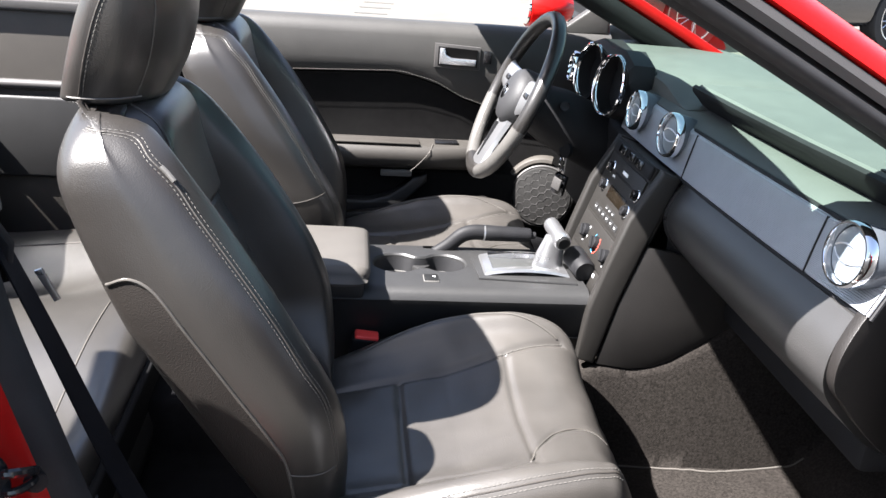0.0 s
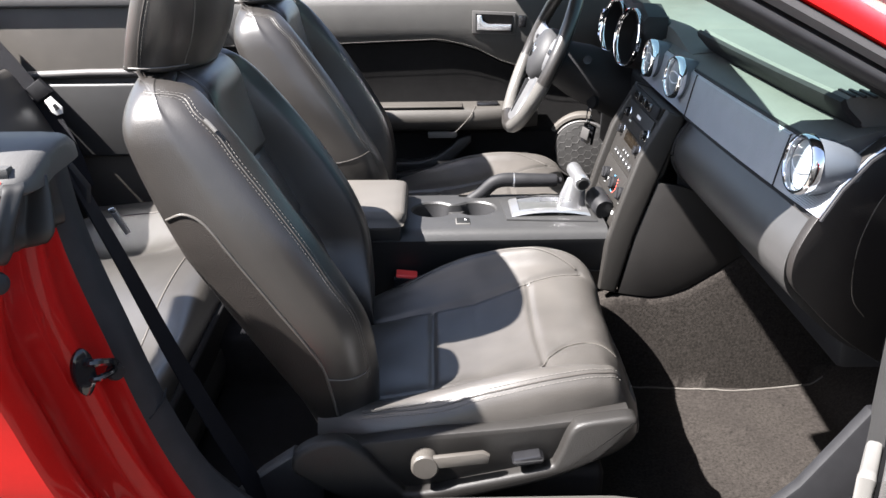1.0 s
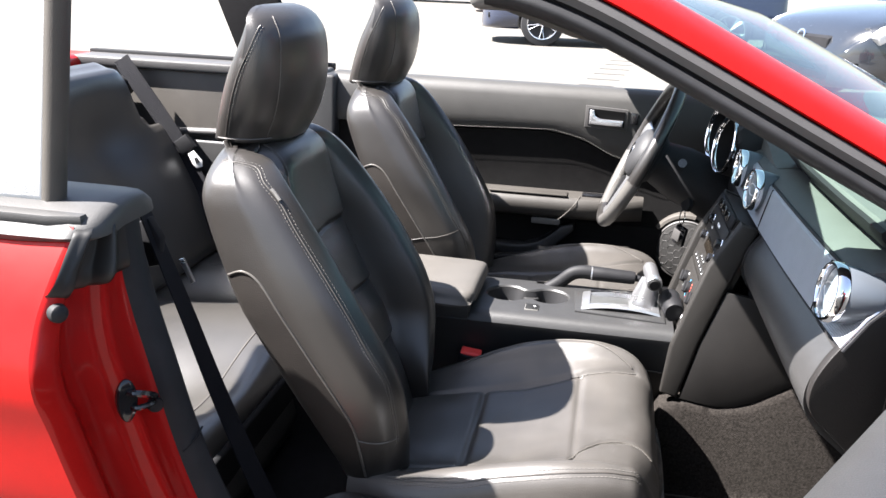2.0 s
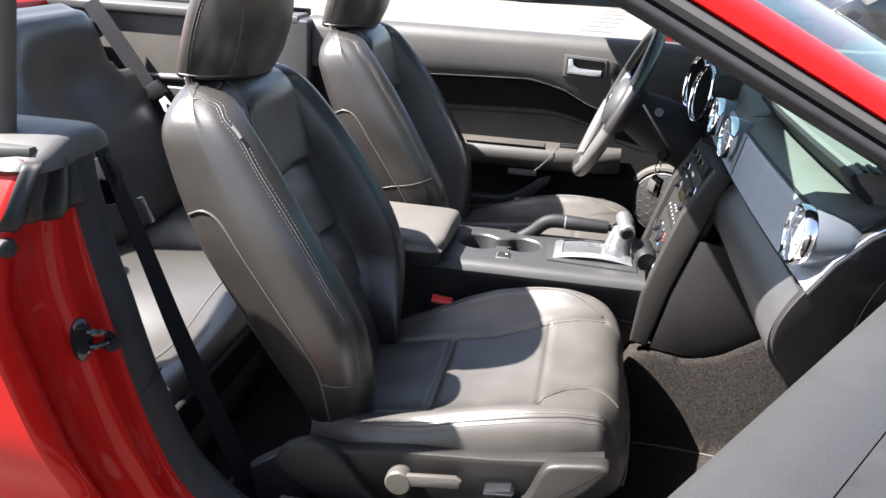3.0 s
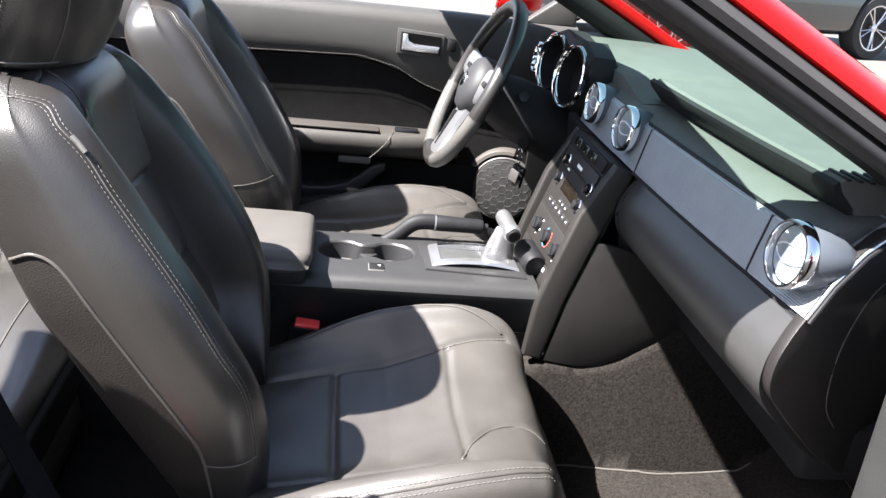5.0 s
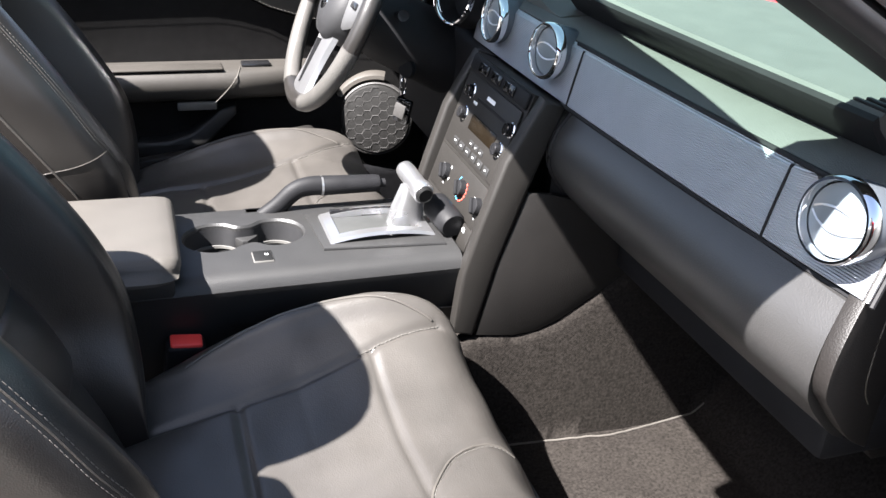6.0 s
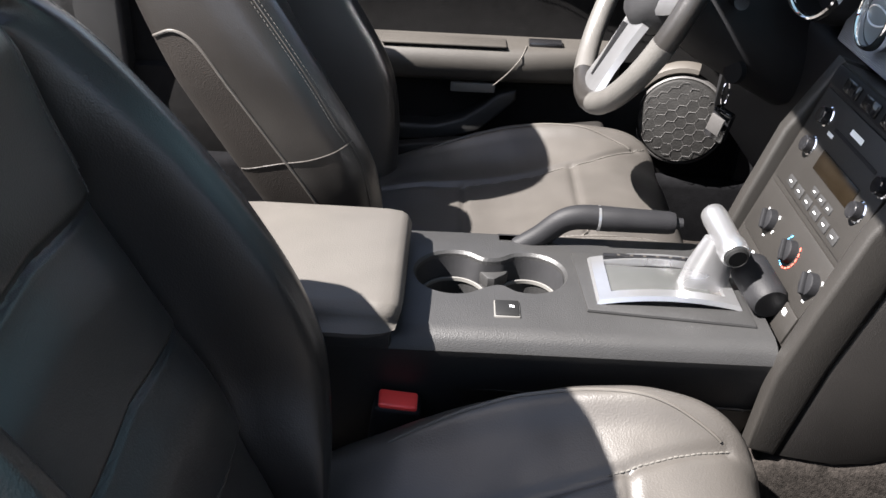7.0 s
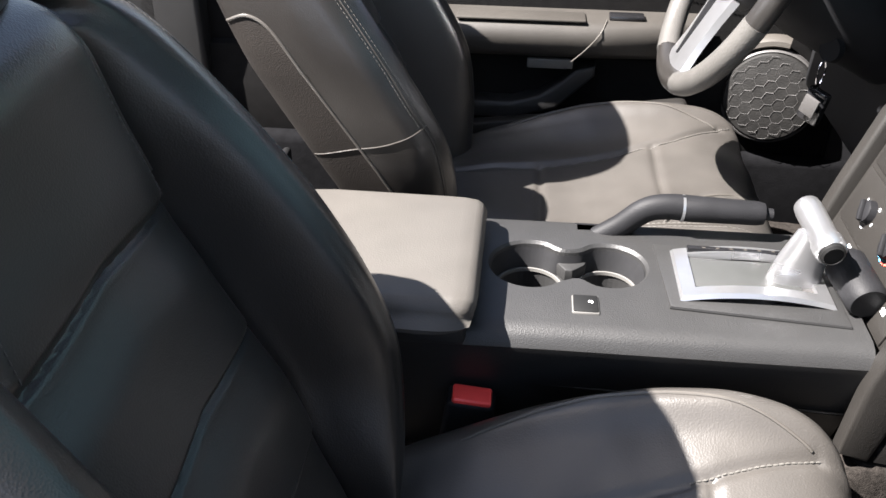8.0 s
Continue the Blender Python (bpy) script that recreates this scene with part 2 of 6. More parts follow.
def merge(bm, b2):
    if bm is None:
        return b2
    me = bpy.data.meshes.new("scratch")
    b2.to_mesh(me)
    b2.free()
    bm.from_mesh(me)
    bpy.data.meshes.remove(me)
    return bm


def prism(outline, axis, a, b, r=0.003, seg=2, bm=None):
    """A plate: the outline (two coordinates) drawn across axis, from a to b, its edges rounded."""
    def at(p, v):
        p = list(p)
        p.insert("xyz".index(axis), v)
        return Vector(p)
    b2 = bmesh.new()
    lo = [b2.verts.new(at(p, a)) for p in outline]
    hi = [b2.verts.new(at(p, b)) for p in outline]
    m = len(outline)
    fa, fb = b2.faces.new(lo), b2.faces.new(hi)
    for i in range(m):
        b2.faces.new((lo[i], lo[(i + 1) % m], hi[(i + 1) % m], hi[i]))
    bmesh.ops.recalc_face_normals(b2, faces=b2.faces)
    if r:
        bmesh.ops.bevel(b2, geom=list(set(fa.edges) | set(fb.edges)), offset=r, segments=seg, profile=0.5, affect="EDGES")
    return merge(bm, b2)


def lathe(profile, m, n=40, bm=None, close=False):
    """Turn (radius, height) pairs round the z axis of the pose m."""
    b2 = bmesh.new()
    rows = []
    for r, h in profile:
        if r < 1e-6:
            rows.append([b2.verts.new(m @ Vector((0, 0, h)))])
        else:
            rows.append([b2.verts.new(m @ Vector((r * math.cos(2 * math.pi * k / n), r * math.sin(2 * math.pi * k / n), h))) for k in range(n)])
    pairs = list(zip(rows, rows[1:]))
    if close:
        pairs.append((rows[-1], rows[0]))
    for a, b in pairs:
        for k in range(n):
            j = (k + 1) % n
            if len(a) == 1 and len(b) == 1:
                continue
            if len(a) == 1:
                b2.faces.new((a[0], b[j], b[k]))
            elif len(b) == 1:
                b2.faces.new((a[k], a[j], b[0]))
            else:
                b2.faces.new((a[k], a[j], b[j], b[k]))
    bmesh.ops.recalc_face_normals(b2, faces=b2.faces)
    return merge(bm, b2)


def axis_pose(at, z, x=(0, 1, 0)):
    """A pose whose z axis points along z and whose x axis lies near x."""
    z = Vector(z).normalized()
    x = Vector(x)
    if abs(x.normalized().dot(z)) > 0.999:
        x = Vector((1, 0, 0))
    x = (x - z * x.dot(z)).normalized()
    y = z.cross(x)
    m = Matrix((x, y, z)).transposed().to_4x4()
    m.translation = at
    return m


def interp(x, xs, ys):
    return float(np.interp(x, xs, ys))


def smooth_curve(xs, ys):
    """A smooth function through the pairs."""
    P = catmull([(x, y, 0) for x, y in zip(xs, ys)], 12)
    X, Y = [p.x for p in P], [p.y for p in P]
    return lambda v: float(np.interp(v, X, Y))


def surface(ob):
    me = ob.data
    return BVHTree.FromPolygons([v.co for v in me.vertices], [p.vertices for p in me.polygons])


def drape(tree, pts, way, off=0.0008, per=6, closed=False):
    """A smooth path laid onto a surface along way."""
    way = Vector(way).normalized()
    out = []
    for p in catmull(pts, per, closed):
        hit, nor, _, _ = tree.ray_cast(p - way * 0.6, way)
        if hit is not None:
            if nor.dot(way) > 0:
                nor = -nor
            out.append(hit + nor * off)
    return out


def resample(path, step):
    P = [Vector(p) for p in path]
    out, need, acc = [], 0.0, 0.0
    for a, b in zip(P, P[1:]):
        d = (b - a).length
        while d > 0 and need <= acc + d:
            out.append((a + (b - a) * ((need - acc) / d), (b - a).normalized()))
            need += step
        acc += d
    return out


def stitches(path, step=0.006, length=0.004, r=0.0005):
    bm = bmesh.new()
    for p, t in resample(path, step):
        tube([p - t * length / 2, p, p + t * length / 2], [r * 0.6, r, r * 0.6], 5, bm=bm)
    return bm


# ---------------------------------------------------------------- ground
def grid_sheet(x0, x1, y0, y1, nx, ny, f):
    bm = bmesh.new()
    V = [[bm.verts.new((x0 + (x1 - x0) * i / nx, y0 + (y1 - y0) * j / ny, f(x0 + (x1 - x0) * i / nx, y0 + (y1 - y0) * j / ny))) for j in range(ny + 1)] for i in range(nx + 1)]
    for i in range(nx):
        for j in range(ny):
            bm.faces.new((V[i][j], V[i + 1][j], V[i + 1][j + 1], V[i][j + 1]))
    return bm


ground = tagged(link("ground", grid_sheet(-400, 400, -400, 400, 400, 400, lambda x, y: 0.18 * min(1, max(0, (y - 2.0) / 3.0)) if y < 60 else 0.18), CONCRETE), "sun-bleached pale concrete car park ground", "ground", kind="structure")


# ---------------------------------------------------------------- front seats
Z_B = [0.44, 0.50, 0.57, 0.65, 0.75, 0.81, 0.87, 0.92, 0.95, 0.972, 0.985]
back_rear = smooth_curve(Z_B, [-0.215, -0.236, -0.262, -0.295, -0.340, -0.367, -0.393, -0.411, -0.416, -0.414, -0.408])
back_front = smooth_curve(Z_B, [-0.108, -0.106, -0.106, -0.121, -0.176, -0.213, -0.254, -0.292, -0.318, -0.344, -0.372])
back_dip = smooth_curve(Z_B, [0.050, 0.075, 0.100, 0.114, 0.110, 0.097, 0.072, 0.042, 0.020, 0.007, 0.002])
back_half = smooth_curve(Z_B, [0.184, 0.203, 0.220, 0.232, 0.237, 0.234, 0.224, 0.213, 0.197, 0.166, 0.120])
BACK_GROOVES = (0.826, 0.712, 0.612)
PAD_ENDS = (0.985, 0.826, 0.712, 0.612, 0.44)


def ease(v):
    v = min(1, max(0, v))
    return v * v * (3 - 2 * v)


def back_ring(z, thick=0.0, tuck=0.0):
    r, f, w = back_rear(z) - thick * min(1, max(0, (z - 0.50) / 0.25)) * (1 - 0.6 * ease((z - 0.90) / 0.085)), back_front(z), back_half(z)
    v = f - back_dip(z)
    m = (r + f) / 2
    half = [(r, 0), (r, 0.42 * w), (r + 0.006, 0.76 * w), (r + 0.026, 0.95 * w), (m, 1.0 * w), (f - 0.052, 0.990 * w), (f - 0.029, 0.962 * w), (f - 0.012, 0.890 * w), (f - 0.003, 0.810 * w), (f - 0.004, 0.745 * w),
            (f - 0.022, 0.655 * w), (v - 0.004, 0.560 * w), (v + 0.006, 0.50 * w), (v + 0.013, 0.30 * w), (v + 0.015, 0)]
    pts = half + [(x, -y) for x, y in half[-2:0:-1]]
    ring = catmull([(x, y, z) for x, y in pts], 8, True)
    crease = max(0.560 * w, 0.112)
    top = ease((z - 0.84) / 0.08)
    for p in ring:
        ay = abs(p.y)
        if p.x > (r + v) / 2:
            # the middle panel: four puffed pads with sewn pleats between them
            if ay < crease:
                edge = ease((crease - ay) / 0.028)
                zz = z + 0.10 * ay
                for hi, lo in zip(PAD_ENDS, PAD_ENDS[1:]):
                    if lo < zz <= hi:
                        u = (zz - lo) / (hi - lo)
                        p.x += 0.0080 * edge * ease((1 - u) / 0.45) * ease(u / 0.10) * (1 - 0.6 * top)
                for g in BACK_GROOVES:
                    p.x -= 0.0036 * edge * math.exp(-((zz - g) / 0.0024) ** 2)
            p.x -= 0.006 * math.exp(-((ay - crease) / 0.0042) ** 2)
        # the valley between the shoulder and the head end of the middle panel
        if top and p.x > m - 0.01:
            p.x -= 0.014 * top * math.exp(-((ay - crease) / 0.013) ** 2)
        if z > 0.93 and p.x > m - 0.02:
            p.z -= 0.012 * ease((z - 0.93) / 0.04) * math.exp(-((ay - 0.112) / 0.018) ** 2)
        # the bolster beside the console stands a little lower and tapers to its foot
        if tuck and p.y > 0:
            inn = ease((p.y - 0.10) / 0.06)
            if p.x > m - 0.02:
                p.x -= tuck * inn * (0.010 + 0.014 * ease((0.74 - z) / 0.14)) * ease((p.x - m + 0.02) / 0.03)
            p.y -= tuck * inn * 0.050 * ease((0.64 - z) / 0.16)
    return ring


X_C = [-0.20, -0.12, 0.0, 0.10, 0.17, 0.22, 0.255, 0.278, 0.290]
cush_mid = smooth_curve(X_C, [0.462, 0.478, 0.488, 0.498, 0.506, 0.508, 0.500, 0.482, 0.455])
cush_bol = smooth_curve(X_C, [0.488, 0.506, 0.532, 0.552, 0.557, 0.553, 0.535, 0.505, 0.460])
cush_out = smooth_curve([-0.20, -0.12, -0.03, 0.05, 0.11, 0.17, 0.22, 0.25, 0.29], [0.486, 0.500, 0.524, 0.548, 0.560, 0.567, 0.563, 0.545, 0.462])
cush_low = smooth_curve(X_C, [0.395, 0.390, 0.385, 0.385, 0.388, 0.394, 0.403, 0.415, 0.432])
cush_half = smooth_curve(X_C, [0.205, 0.232, 0.243, 0.243, 0.238, 0.230, 0.218, 0.200, 0.170])
cush_in = smooth_curve(X_C, [0.468, 0.500, 0.552, 0.580, 0.588, 0.582, 0.562, 0.526, 0.462])


cush_driver = smooth_curve(X_C, [0.462, 0.488, 0.526, 0.547, 0.551, 0.545, 0.530, 0.508, 0.465])


def reach(x, driver):
    """The driver's cushion sits further forward on its frame and is longer."""
    return x + 0.032 + 0.022 * ease((x - 0.10) / 0.19) if driver else x


def cushion_ring(x, side, rise, driver):
    c, b, lo, w = cush_mid(x), rise(x), cush_low(x), cush_half(x) * (1 + (0.12 * ease((x - 0.15) / 0.14) if driver else 0))
    front = min(1, max(0, (x - 0.05) / 0.10))

    def flank(b):
        return [(0, lo), (0.65 * w, lo), (0.93 * w, lo + 0.018), (1.0 * w, lo + 0.4 * (b - lo)), (0.985 * w, b - 0.034), (0.92 * w, b - 0.008), (0.83 * w, b), (0.72 * w, b - 0.30 * (b - c)), (0.53 * w, c + (0.32 + 0.16 * front) * (b - c)), (0.30 * w, c + 0.010 + 0.17 * front * (b - c)), (0, c + 0.008 + 0.10 * front * (b - c))]
    out, inn = flank(b), flank((cush_driver if driver else cush_in)(x))
    pts = [(side * y, z) for y, z in out] + [(-side * y, z) for y, z in inn[-2:0:-1]]
    ring = catmull([(x, y, z) for y, z in pts], 13, True)
    # sewn panel: narrow at the back, wide at the front on the inner side
    yi = interp(x, [-0.2, -0.033, 0.05, 0.128, 0.24, 0.29], [0.105, 0.119, 0.126, 0.136, 0.164, 0.172])
    yo = interp(x, [-0.2, 0.10, 0.140, 0.158, 0.191, 0.235, 0.29], [0.165, 0.166, 0.146, 0.105, 0.064, 0.047, 0.052])
    if driver:
        yi = interp(x, [-0.2, -0.033, 0.10, 0.17, 0.26, 0.29], [0.060, 0.063, 0.085, 0.113, 0.180, 0.190])
    for p in ring:
        if p.z > c - 0.02:
            u = p.y
            if -0.175 < u < yi:
                p.z -= 0.0045 * math.exp(-((p.x + 0.026 - 0.03 * min(0, u) ** 2) / 0.0055) ** 2)
            if -0.165 < u < yi:
                p.z -= 0.0042 * math.exp(-((p.x - 0.147) / 0.0055) ** 2)
                p.z += 0.002 * math.exp(-((p.x - 0.085) / 0.045) ** 2) * min(1, max(0, (yi - u) / 0.03)) * min(1, max(0, (u + yo) / 0.03))
            p.z -= 0.0060 * math.exp(-((u - yi) / 0.0058) ** 2) * (1 if p.x < 0.25 else 0.4)
            p.z -= 0.0035 * math.exp(-((u + yo) / 0.0055) ** 2)
            p.z += 0.0018 * noise.noise(Vector((p.x * 22, p.y * 14, 1.7)))
        p.x = reach(p.x, driver)
    return ring


def front_seat(label, side, thick=0.0, tuck=0.0):
    """A front seat about y = 0; side is the sign of the door side."""
    seat = thing("front_seat", label, "car seat", "front seats", (0, 0, 0.25))
    zs = list(np.linspace(0.44, 0.965, 320)) + [0.970, 0.975, 0.979, 0.982, 0.985]
    rings = [back_ring(z, thick, tuck) for z in zs]
    top = rings[-1]
    mid = sum(top, Vector()) / len(top)
    for k, (s, h) in enumerate(((0.86, 0.0035), (0.68, 0.0060), (0.45, 0.0075), (0.2, 0.008))):
        rings.append([mid + (p - mid) * s + Vector((0, 0, h)) for p in top])
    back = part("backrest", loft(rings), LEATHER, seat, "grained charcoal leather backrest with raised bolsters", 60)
    tree = surface(back)
    # matt vinyl panels below the piped arcs of both flanks
    back.data.materials.append(SIDE_VINYL)
    for f in back.data.polygons:
        c = f.center
        if f.normal.y * math.copysign(1, c.y) > 0.35 and abs(c.y) > 0.72 * back_half(c.z) - 0.03 and c.z < interp(c.x, [-0.46, -0.376, -0.350, -0.322, -0.285, -0.241, -0.199, -0.180, -0.168, -0.160], [0.78, 0.808, 0.818, 0.803, 0.750, 0.683, 0.616, 0.572, 0.488, 0.40]):
            f.material_index = 1
    xs = [-0.20] + list(np.linspace(-0.19, 0.25, 120)) + [0.258, 0.266, 0.273, 0.279, 0.284, 0.288, 0.290]
    rings = [cushion_ring(x, -1, cush_out if side < 0 else cush_bol, side > 0) for x in xs]
    front = rings[-1]
    mid = sum(front, Vector()) / len(front)
    for s, h in ((0.85, 0.004), (0.6, 0.007), (0.3, 0.009)):
        rings.append([mid + (p - mid) * s + Vector((h, 0, 0)) for p in front])
    cushion = part("seat_cushion", loft(rings), SUNLIT_LEATHER, seat, "grained charcoal leather cushion, lightened for sun, with sewn front roll", 60)
    ctree = surface(cushion)

    # side seams, piping and double stitching of the backrest, on both flanks
    for s in (side, -side):
        way = (0, -s, 0)
        arc = drape(tree, [(x, 0, z) for x, z in ((-0.376, 0.808), (-0.350, 0.818), (-0.322, 0.803), (-0.285, 0.750), (-0.241, 0.683), (-0.199, 0.616), (-0.180, 0.572), (-0.168, 0.488))], way, 0.0004)
        part("piping", tube(arc, 0.0020, 8), PIPING, back)
        if s == side or not tuck:
            low = drape(tree, [(x, 0, z) for x, z in ((-0.178, 0.560), (-0.150, 0.556), (-0.118, 0.562))], way, 0.0002)
            part("piping", tube(low, 0.0011, 6), PIPING, back)
        if s == -side and not tuck:
            band = drape(tree, [(x, 0, z) for x, z in ((-0.285, 0.640), (-0.235, 0.655), (-0.190, 0.664), (-0.145, 0.680))], way, 0.0004)
            part("piping", tube(band, 0.0009, 6), LEATHER_BACK, back)
        tip = tuck if s == -side else 0.0
        edge = [(-0.400, 0.968), (-0.352, 0.962), (-0.330, 0.942), (-0.304, 0.916), (-0.279, 0.881), (-0.237, 0.823), (-0.200, 0.767), (-0.166, 0.708), (-0.136, 0.655), (-0.124, 0.600), (-0.120, 0.552)]
        edge = [(x - tip * (0.010 + 0.014 * ease((0.74 - z) / 0.14)), z) for x, z in edge if z > 0.70 or not tip]
        seam = drape(tree, [(x, 0, z) for x, z in edge], way, 0.0001)
        part("seam", tube(seam, 0.0013, 6), LEATHER_BACK, back)
        for off in (-0.0028, 0.0028):
            line = drape(tree, [(x + off * 0.8, 0, z + off * 0.6) for x, z in edge], way, 0.0004)
            part("stitching", stitches(line), THREAD, back)
    if side < 0:
        tag = drape(tree, [(-0.320, 0, 0.934), (-0.313, 0, 0.927), (-0.306, 0, 0.919)], (0, -side, 0), 0.0022)
        part("fabric_tag", tube(tag, 0.0030, 8), material("grey_tag", (0.075, 0.072, 0.068), 0.7), back, "small grey sewn tag")
    # upper yoke seam round the head end of the middle panel
    for t in (-1, 1):
        yoke = drape(tree, [(-0.300, t * 0.110, 0.850), (-0.312, t * 0.104, 0.890), (-0.322, t * 0.099, 0.925), (-0.342, t * 0.094, 0.958), (-0.362, t * 0.088, 0.974), (-0.385, t * 0.080, 0.984)], (-0.8, 0, -0.6), 0.0002)
        part("piping", tube(yoke, 0.0019, 8), LEATHER, back)
        part("stitching", stitches(drape(tree, [(0, t * 0.103, 0.83), (0, t * 0.099, 0.87), (0, t * 0.095, 0.91), (0, t * 0.092, 0.94)], (-1, 0, 0), 0.0003)), THREAD, back)

    # cushion seams
    s = -1
    if side < 0:
        outer = [(-0.13, s * 0.207), (-0.033, s * 0.224), (0.017, s * 0.227), (0.087, s * 0.226), (0.156, s * 0.220), (0.217, s * 0.208), (0.252, s * 0.194)]
    else:
        outer = [(-0.16, s * 0.178), (-0.05, s * 0.198), (0.08, s * 0.203), (0.18, s * 0.197), (0.235, s * 0.183), (0.262, s * 0.160)]
    outer = [(reach(x, side > 0), y) for x, y in outer]
    for off in (-0.005, 0.005):
        line = drape(ctree, [(x, y + s * off, 0.5) for x, y in outer], (0, 0, -1), 0.0005)
        part("stitching", stitches(line, 0.0065, 0.0045, 0.0008), THREAD, cushion)
    part("seam", tube(drape(ctree, [(x, y, 0.5) for x, y in outer], (0, 0, -1), 0.0001), 0.0013, 6), LEATHER_BACK, cushion)
    crest = [(-0.080, -s * 0.192), (-0.049, -s * 0.199), (0.00, -s * 0.207), (0.06, -s * 0.211), (0.134, -s * 0.204), (0.19, -s * 0.190), (0.238, -s * 0.170)]
    crest = [(reach(x, side > 0), y) for x, y in crest]
    line = drape(ctree, [(x, y, 0.5) for x, y in crest], (0, 0, -1), 0.0006)
    part("piping", tube(line, 0.0017, 6), PIPING, cushion)
    part("stitching", stitches(line, 0.006, 0.004, 0.0011), THREAD, cushion)
    front_seam = [(0.130, -s * 0.138), (0.165, -s * 0.146), (0.205, -s * 0.156), (0.245, -s * 0.166)]
    if side > 0:
        front_seam = [(reach(x, True), y) for x, y in ((0.10, 0.087), (0.17, 0.115), (0.22, 0.152), (0.262, 0.182))]
    line = drape(ctree, [(x, y, 0.5) for x, y in front_seam], (0, 0, -1), 0.0006)
    part("stitching", stitches(line, 0.006, 0.0045, 0.0010), THREAD, cushion)
    for t in (-1,):
        roll = [(0.138, t * 0.150), (0.146, t * 0.128), (0.158, t * 0.105), (0.191, t * 0.064), (0.235, t * 0.047), (0.274, t * 0.050)]
        roll = [(reach(x, side > 0), y) for x, y in roll]
        line = drape(ctree, [(x, y, 0.5) for x, y in roll], (0, 0, -1), 0.0005)
        part("piping", tube(line, 0.0016, 6), PIPING, cushion)
        part("stitching", stitches(drape(ctree, [(x, y + t * 0.005, 0.5) for x, y in roll], (0, 0, -1), 0.0004)), THREAD, cushion)

    # headrest: a wedge, thick at its foot, its rear face leaning forward
    HZ = [0.984, 1.03, 1.085, 1.14, 1.170, 1.186]
    h_rear = smooth_curve(HZ, [-0.444, -0.432, -0.414, -0.389, -0.379, -0.374])
    h_front = smooth_curve(HZ, [-0.350, -0.329, -0.319, -0.322, -0.337, -0.354])
    h_half = smooth_curve(HZ, [0.112, 0.123, 0.128, 0.124, 0.112, 0.088])

    def head_ring(z, k=1.0):
        xr, xf, hw = h_rear(z), h_front(z), h_half(z)
        c, th = (xr + xf) / 2, (xf - xr) / 2
        ring = []
        for i in range(56):
            a = 2 * math.pi * i / 56
            ca, sa = math.cos(a), math.sin(a)
            y = hw * math.copysign(abs(ca) ** 0.50, ca)
            x = th * math.copysign(abs(sa) ** 0.50, sa)
            x += 0.010 * (1 - (y / hw) ** 2) if x > 0 else -0.014 * (1 - (y / hw) ** 2)
            x -= (0.026 if x > 0 else 0.012) * abs(y / hw) ** 2.6
            g = 1 - 0.018 * math.exp(-((abs(y) - 0.80 * hw) / 0.006) ** 2) * (1 if x > 0 else 0)
            ring.append(Vector((c + x * k * g, y * k, z)))
        return ring
    rings = [[Vector((p.x, p.y, 0.979)) for p in head_ring(0.984, 0.80)], [Vector((p.x, p.y, 0.980)) for p in head_ring(0.984, 0.94)]]
    rings += [head_ring(z) for z in np.linspace(0.984, 1.170, 44)]
    for z, k in ((1.177, 0.965), (1.182, 0.90), (1.185, 0.78), (1.1865, 0.55), (1.187, 0.25)):
        r0 = head_ring(min(z, 1.186))
        mid = sum(r0, Vector()) / len(r0)
        rings.append([Vector((mid.x + (p.x - mid.x) * k, p.y * k, z)) for p in r0])
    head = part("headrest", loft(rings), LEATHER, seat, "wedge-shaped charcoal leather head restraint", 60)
    htree = surface(head)
    for t in (-1, 1):
        ln = drape(htree, [(0, t * 0.80 * h_half(z), z) for z in (0.99, 1.03, 1.085, 1.13, 1.16, 1.172)], (-1, 0, 0), 0.0002, 5)
        part("seam", tube(ln, 0.0012, 6), LEATHER_BACK, head)
        ln = drape(htree, [(h_rear(z) + 0.020, 0, z) for z in (0.992, 1.03, 1.085, 1.13, 1.16)], (0, -t, 0), 0.0002, 5)
        part("seam", tube(ln, 0.0010, 6), LEATHER_BACK, head)
        part("stitching", stitches(drape(htree, [(h_rear(z) + 0.0245, 0, z) for z in (0.992, 1.03, 1.085, 1.13, 1.16)], (0, -t, 0), 0.0003, 5)), THREAD, head)
        part("piping", tube(drape(htree, [(x, 0, 0.988) for x in np.linspace(-0.436, -0.36, 6)], (0, -t, 0), 0.0003, 5), 0.0014, 6), PIPING, head)
        part("post", tube([(-0.40, t * 0.06, 0.93), (-0.398, t * 0.06, 0.99)], 0.006, 10), CHROME, head)

    # plastic side shield with recliner lever and power switch
    y0, y1 = (side * 0.236, side * 0.284)
    shield_line = [(-0.223, 0.459), (-0.205, 0.470), (-0.165, 0.484), (-0.129, 0.480), (-0.021, 0.494), (0.10, 0.504), (0.20, 0.518), (0.250, 0.528), (0.248, 0.508), (0.223, 0.475), (0.185, 0.449), (0.10, 0.420), (-0.072, 0.388), (-0.118, 0.394), (-0.173, 0.417)]
    shield = part("side_shield", prism(shield_line, "y", min(y0, y1 - side * 0.020), max(y0, y1 - side * 0.020), 0.004, 2), SHIELD, seat, "moulded dark grey plastic seat shield")
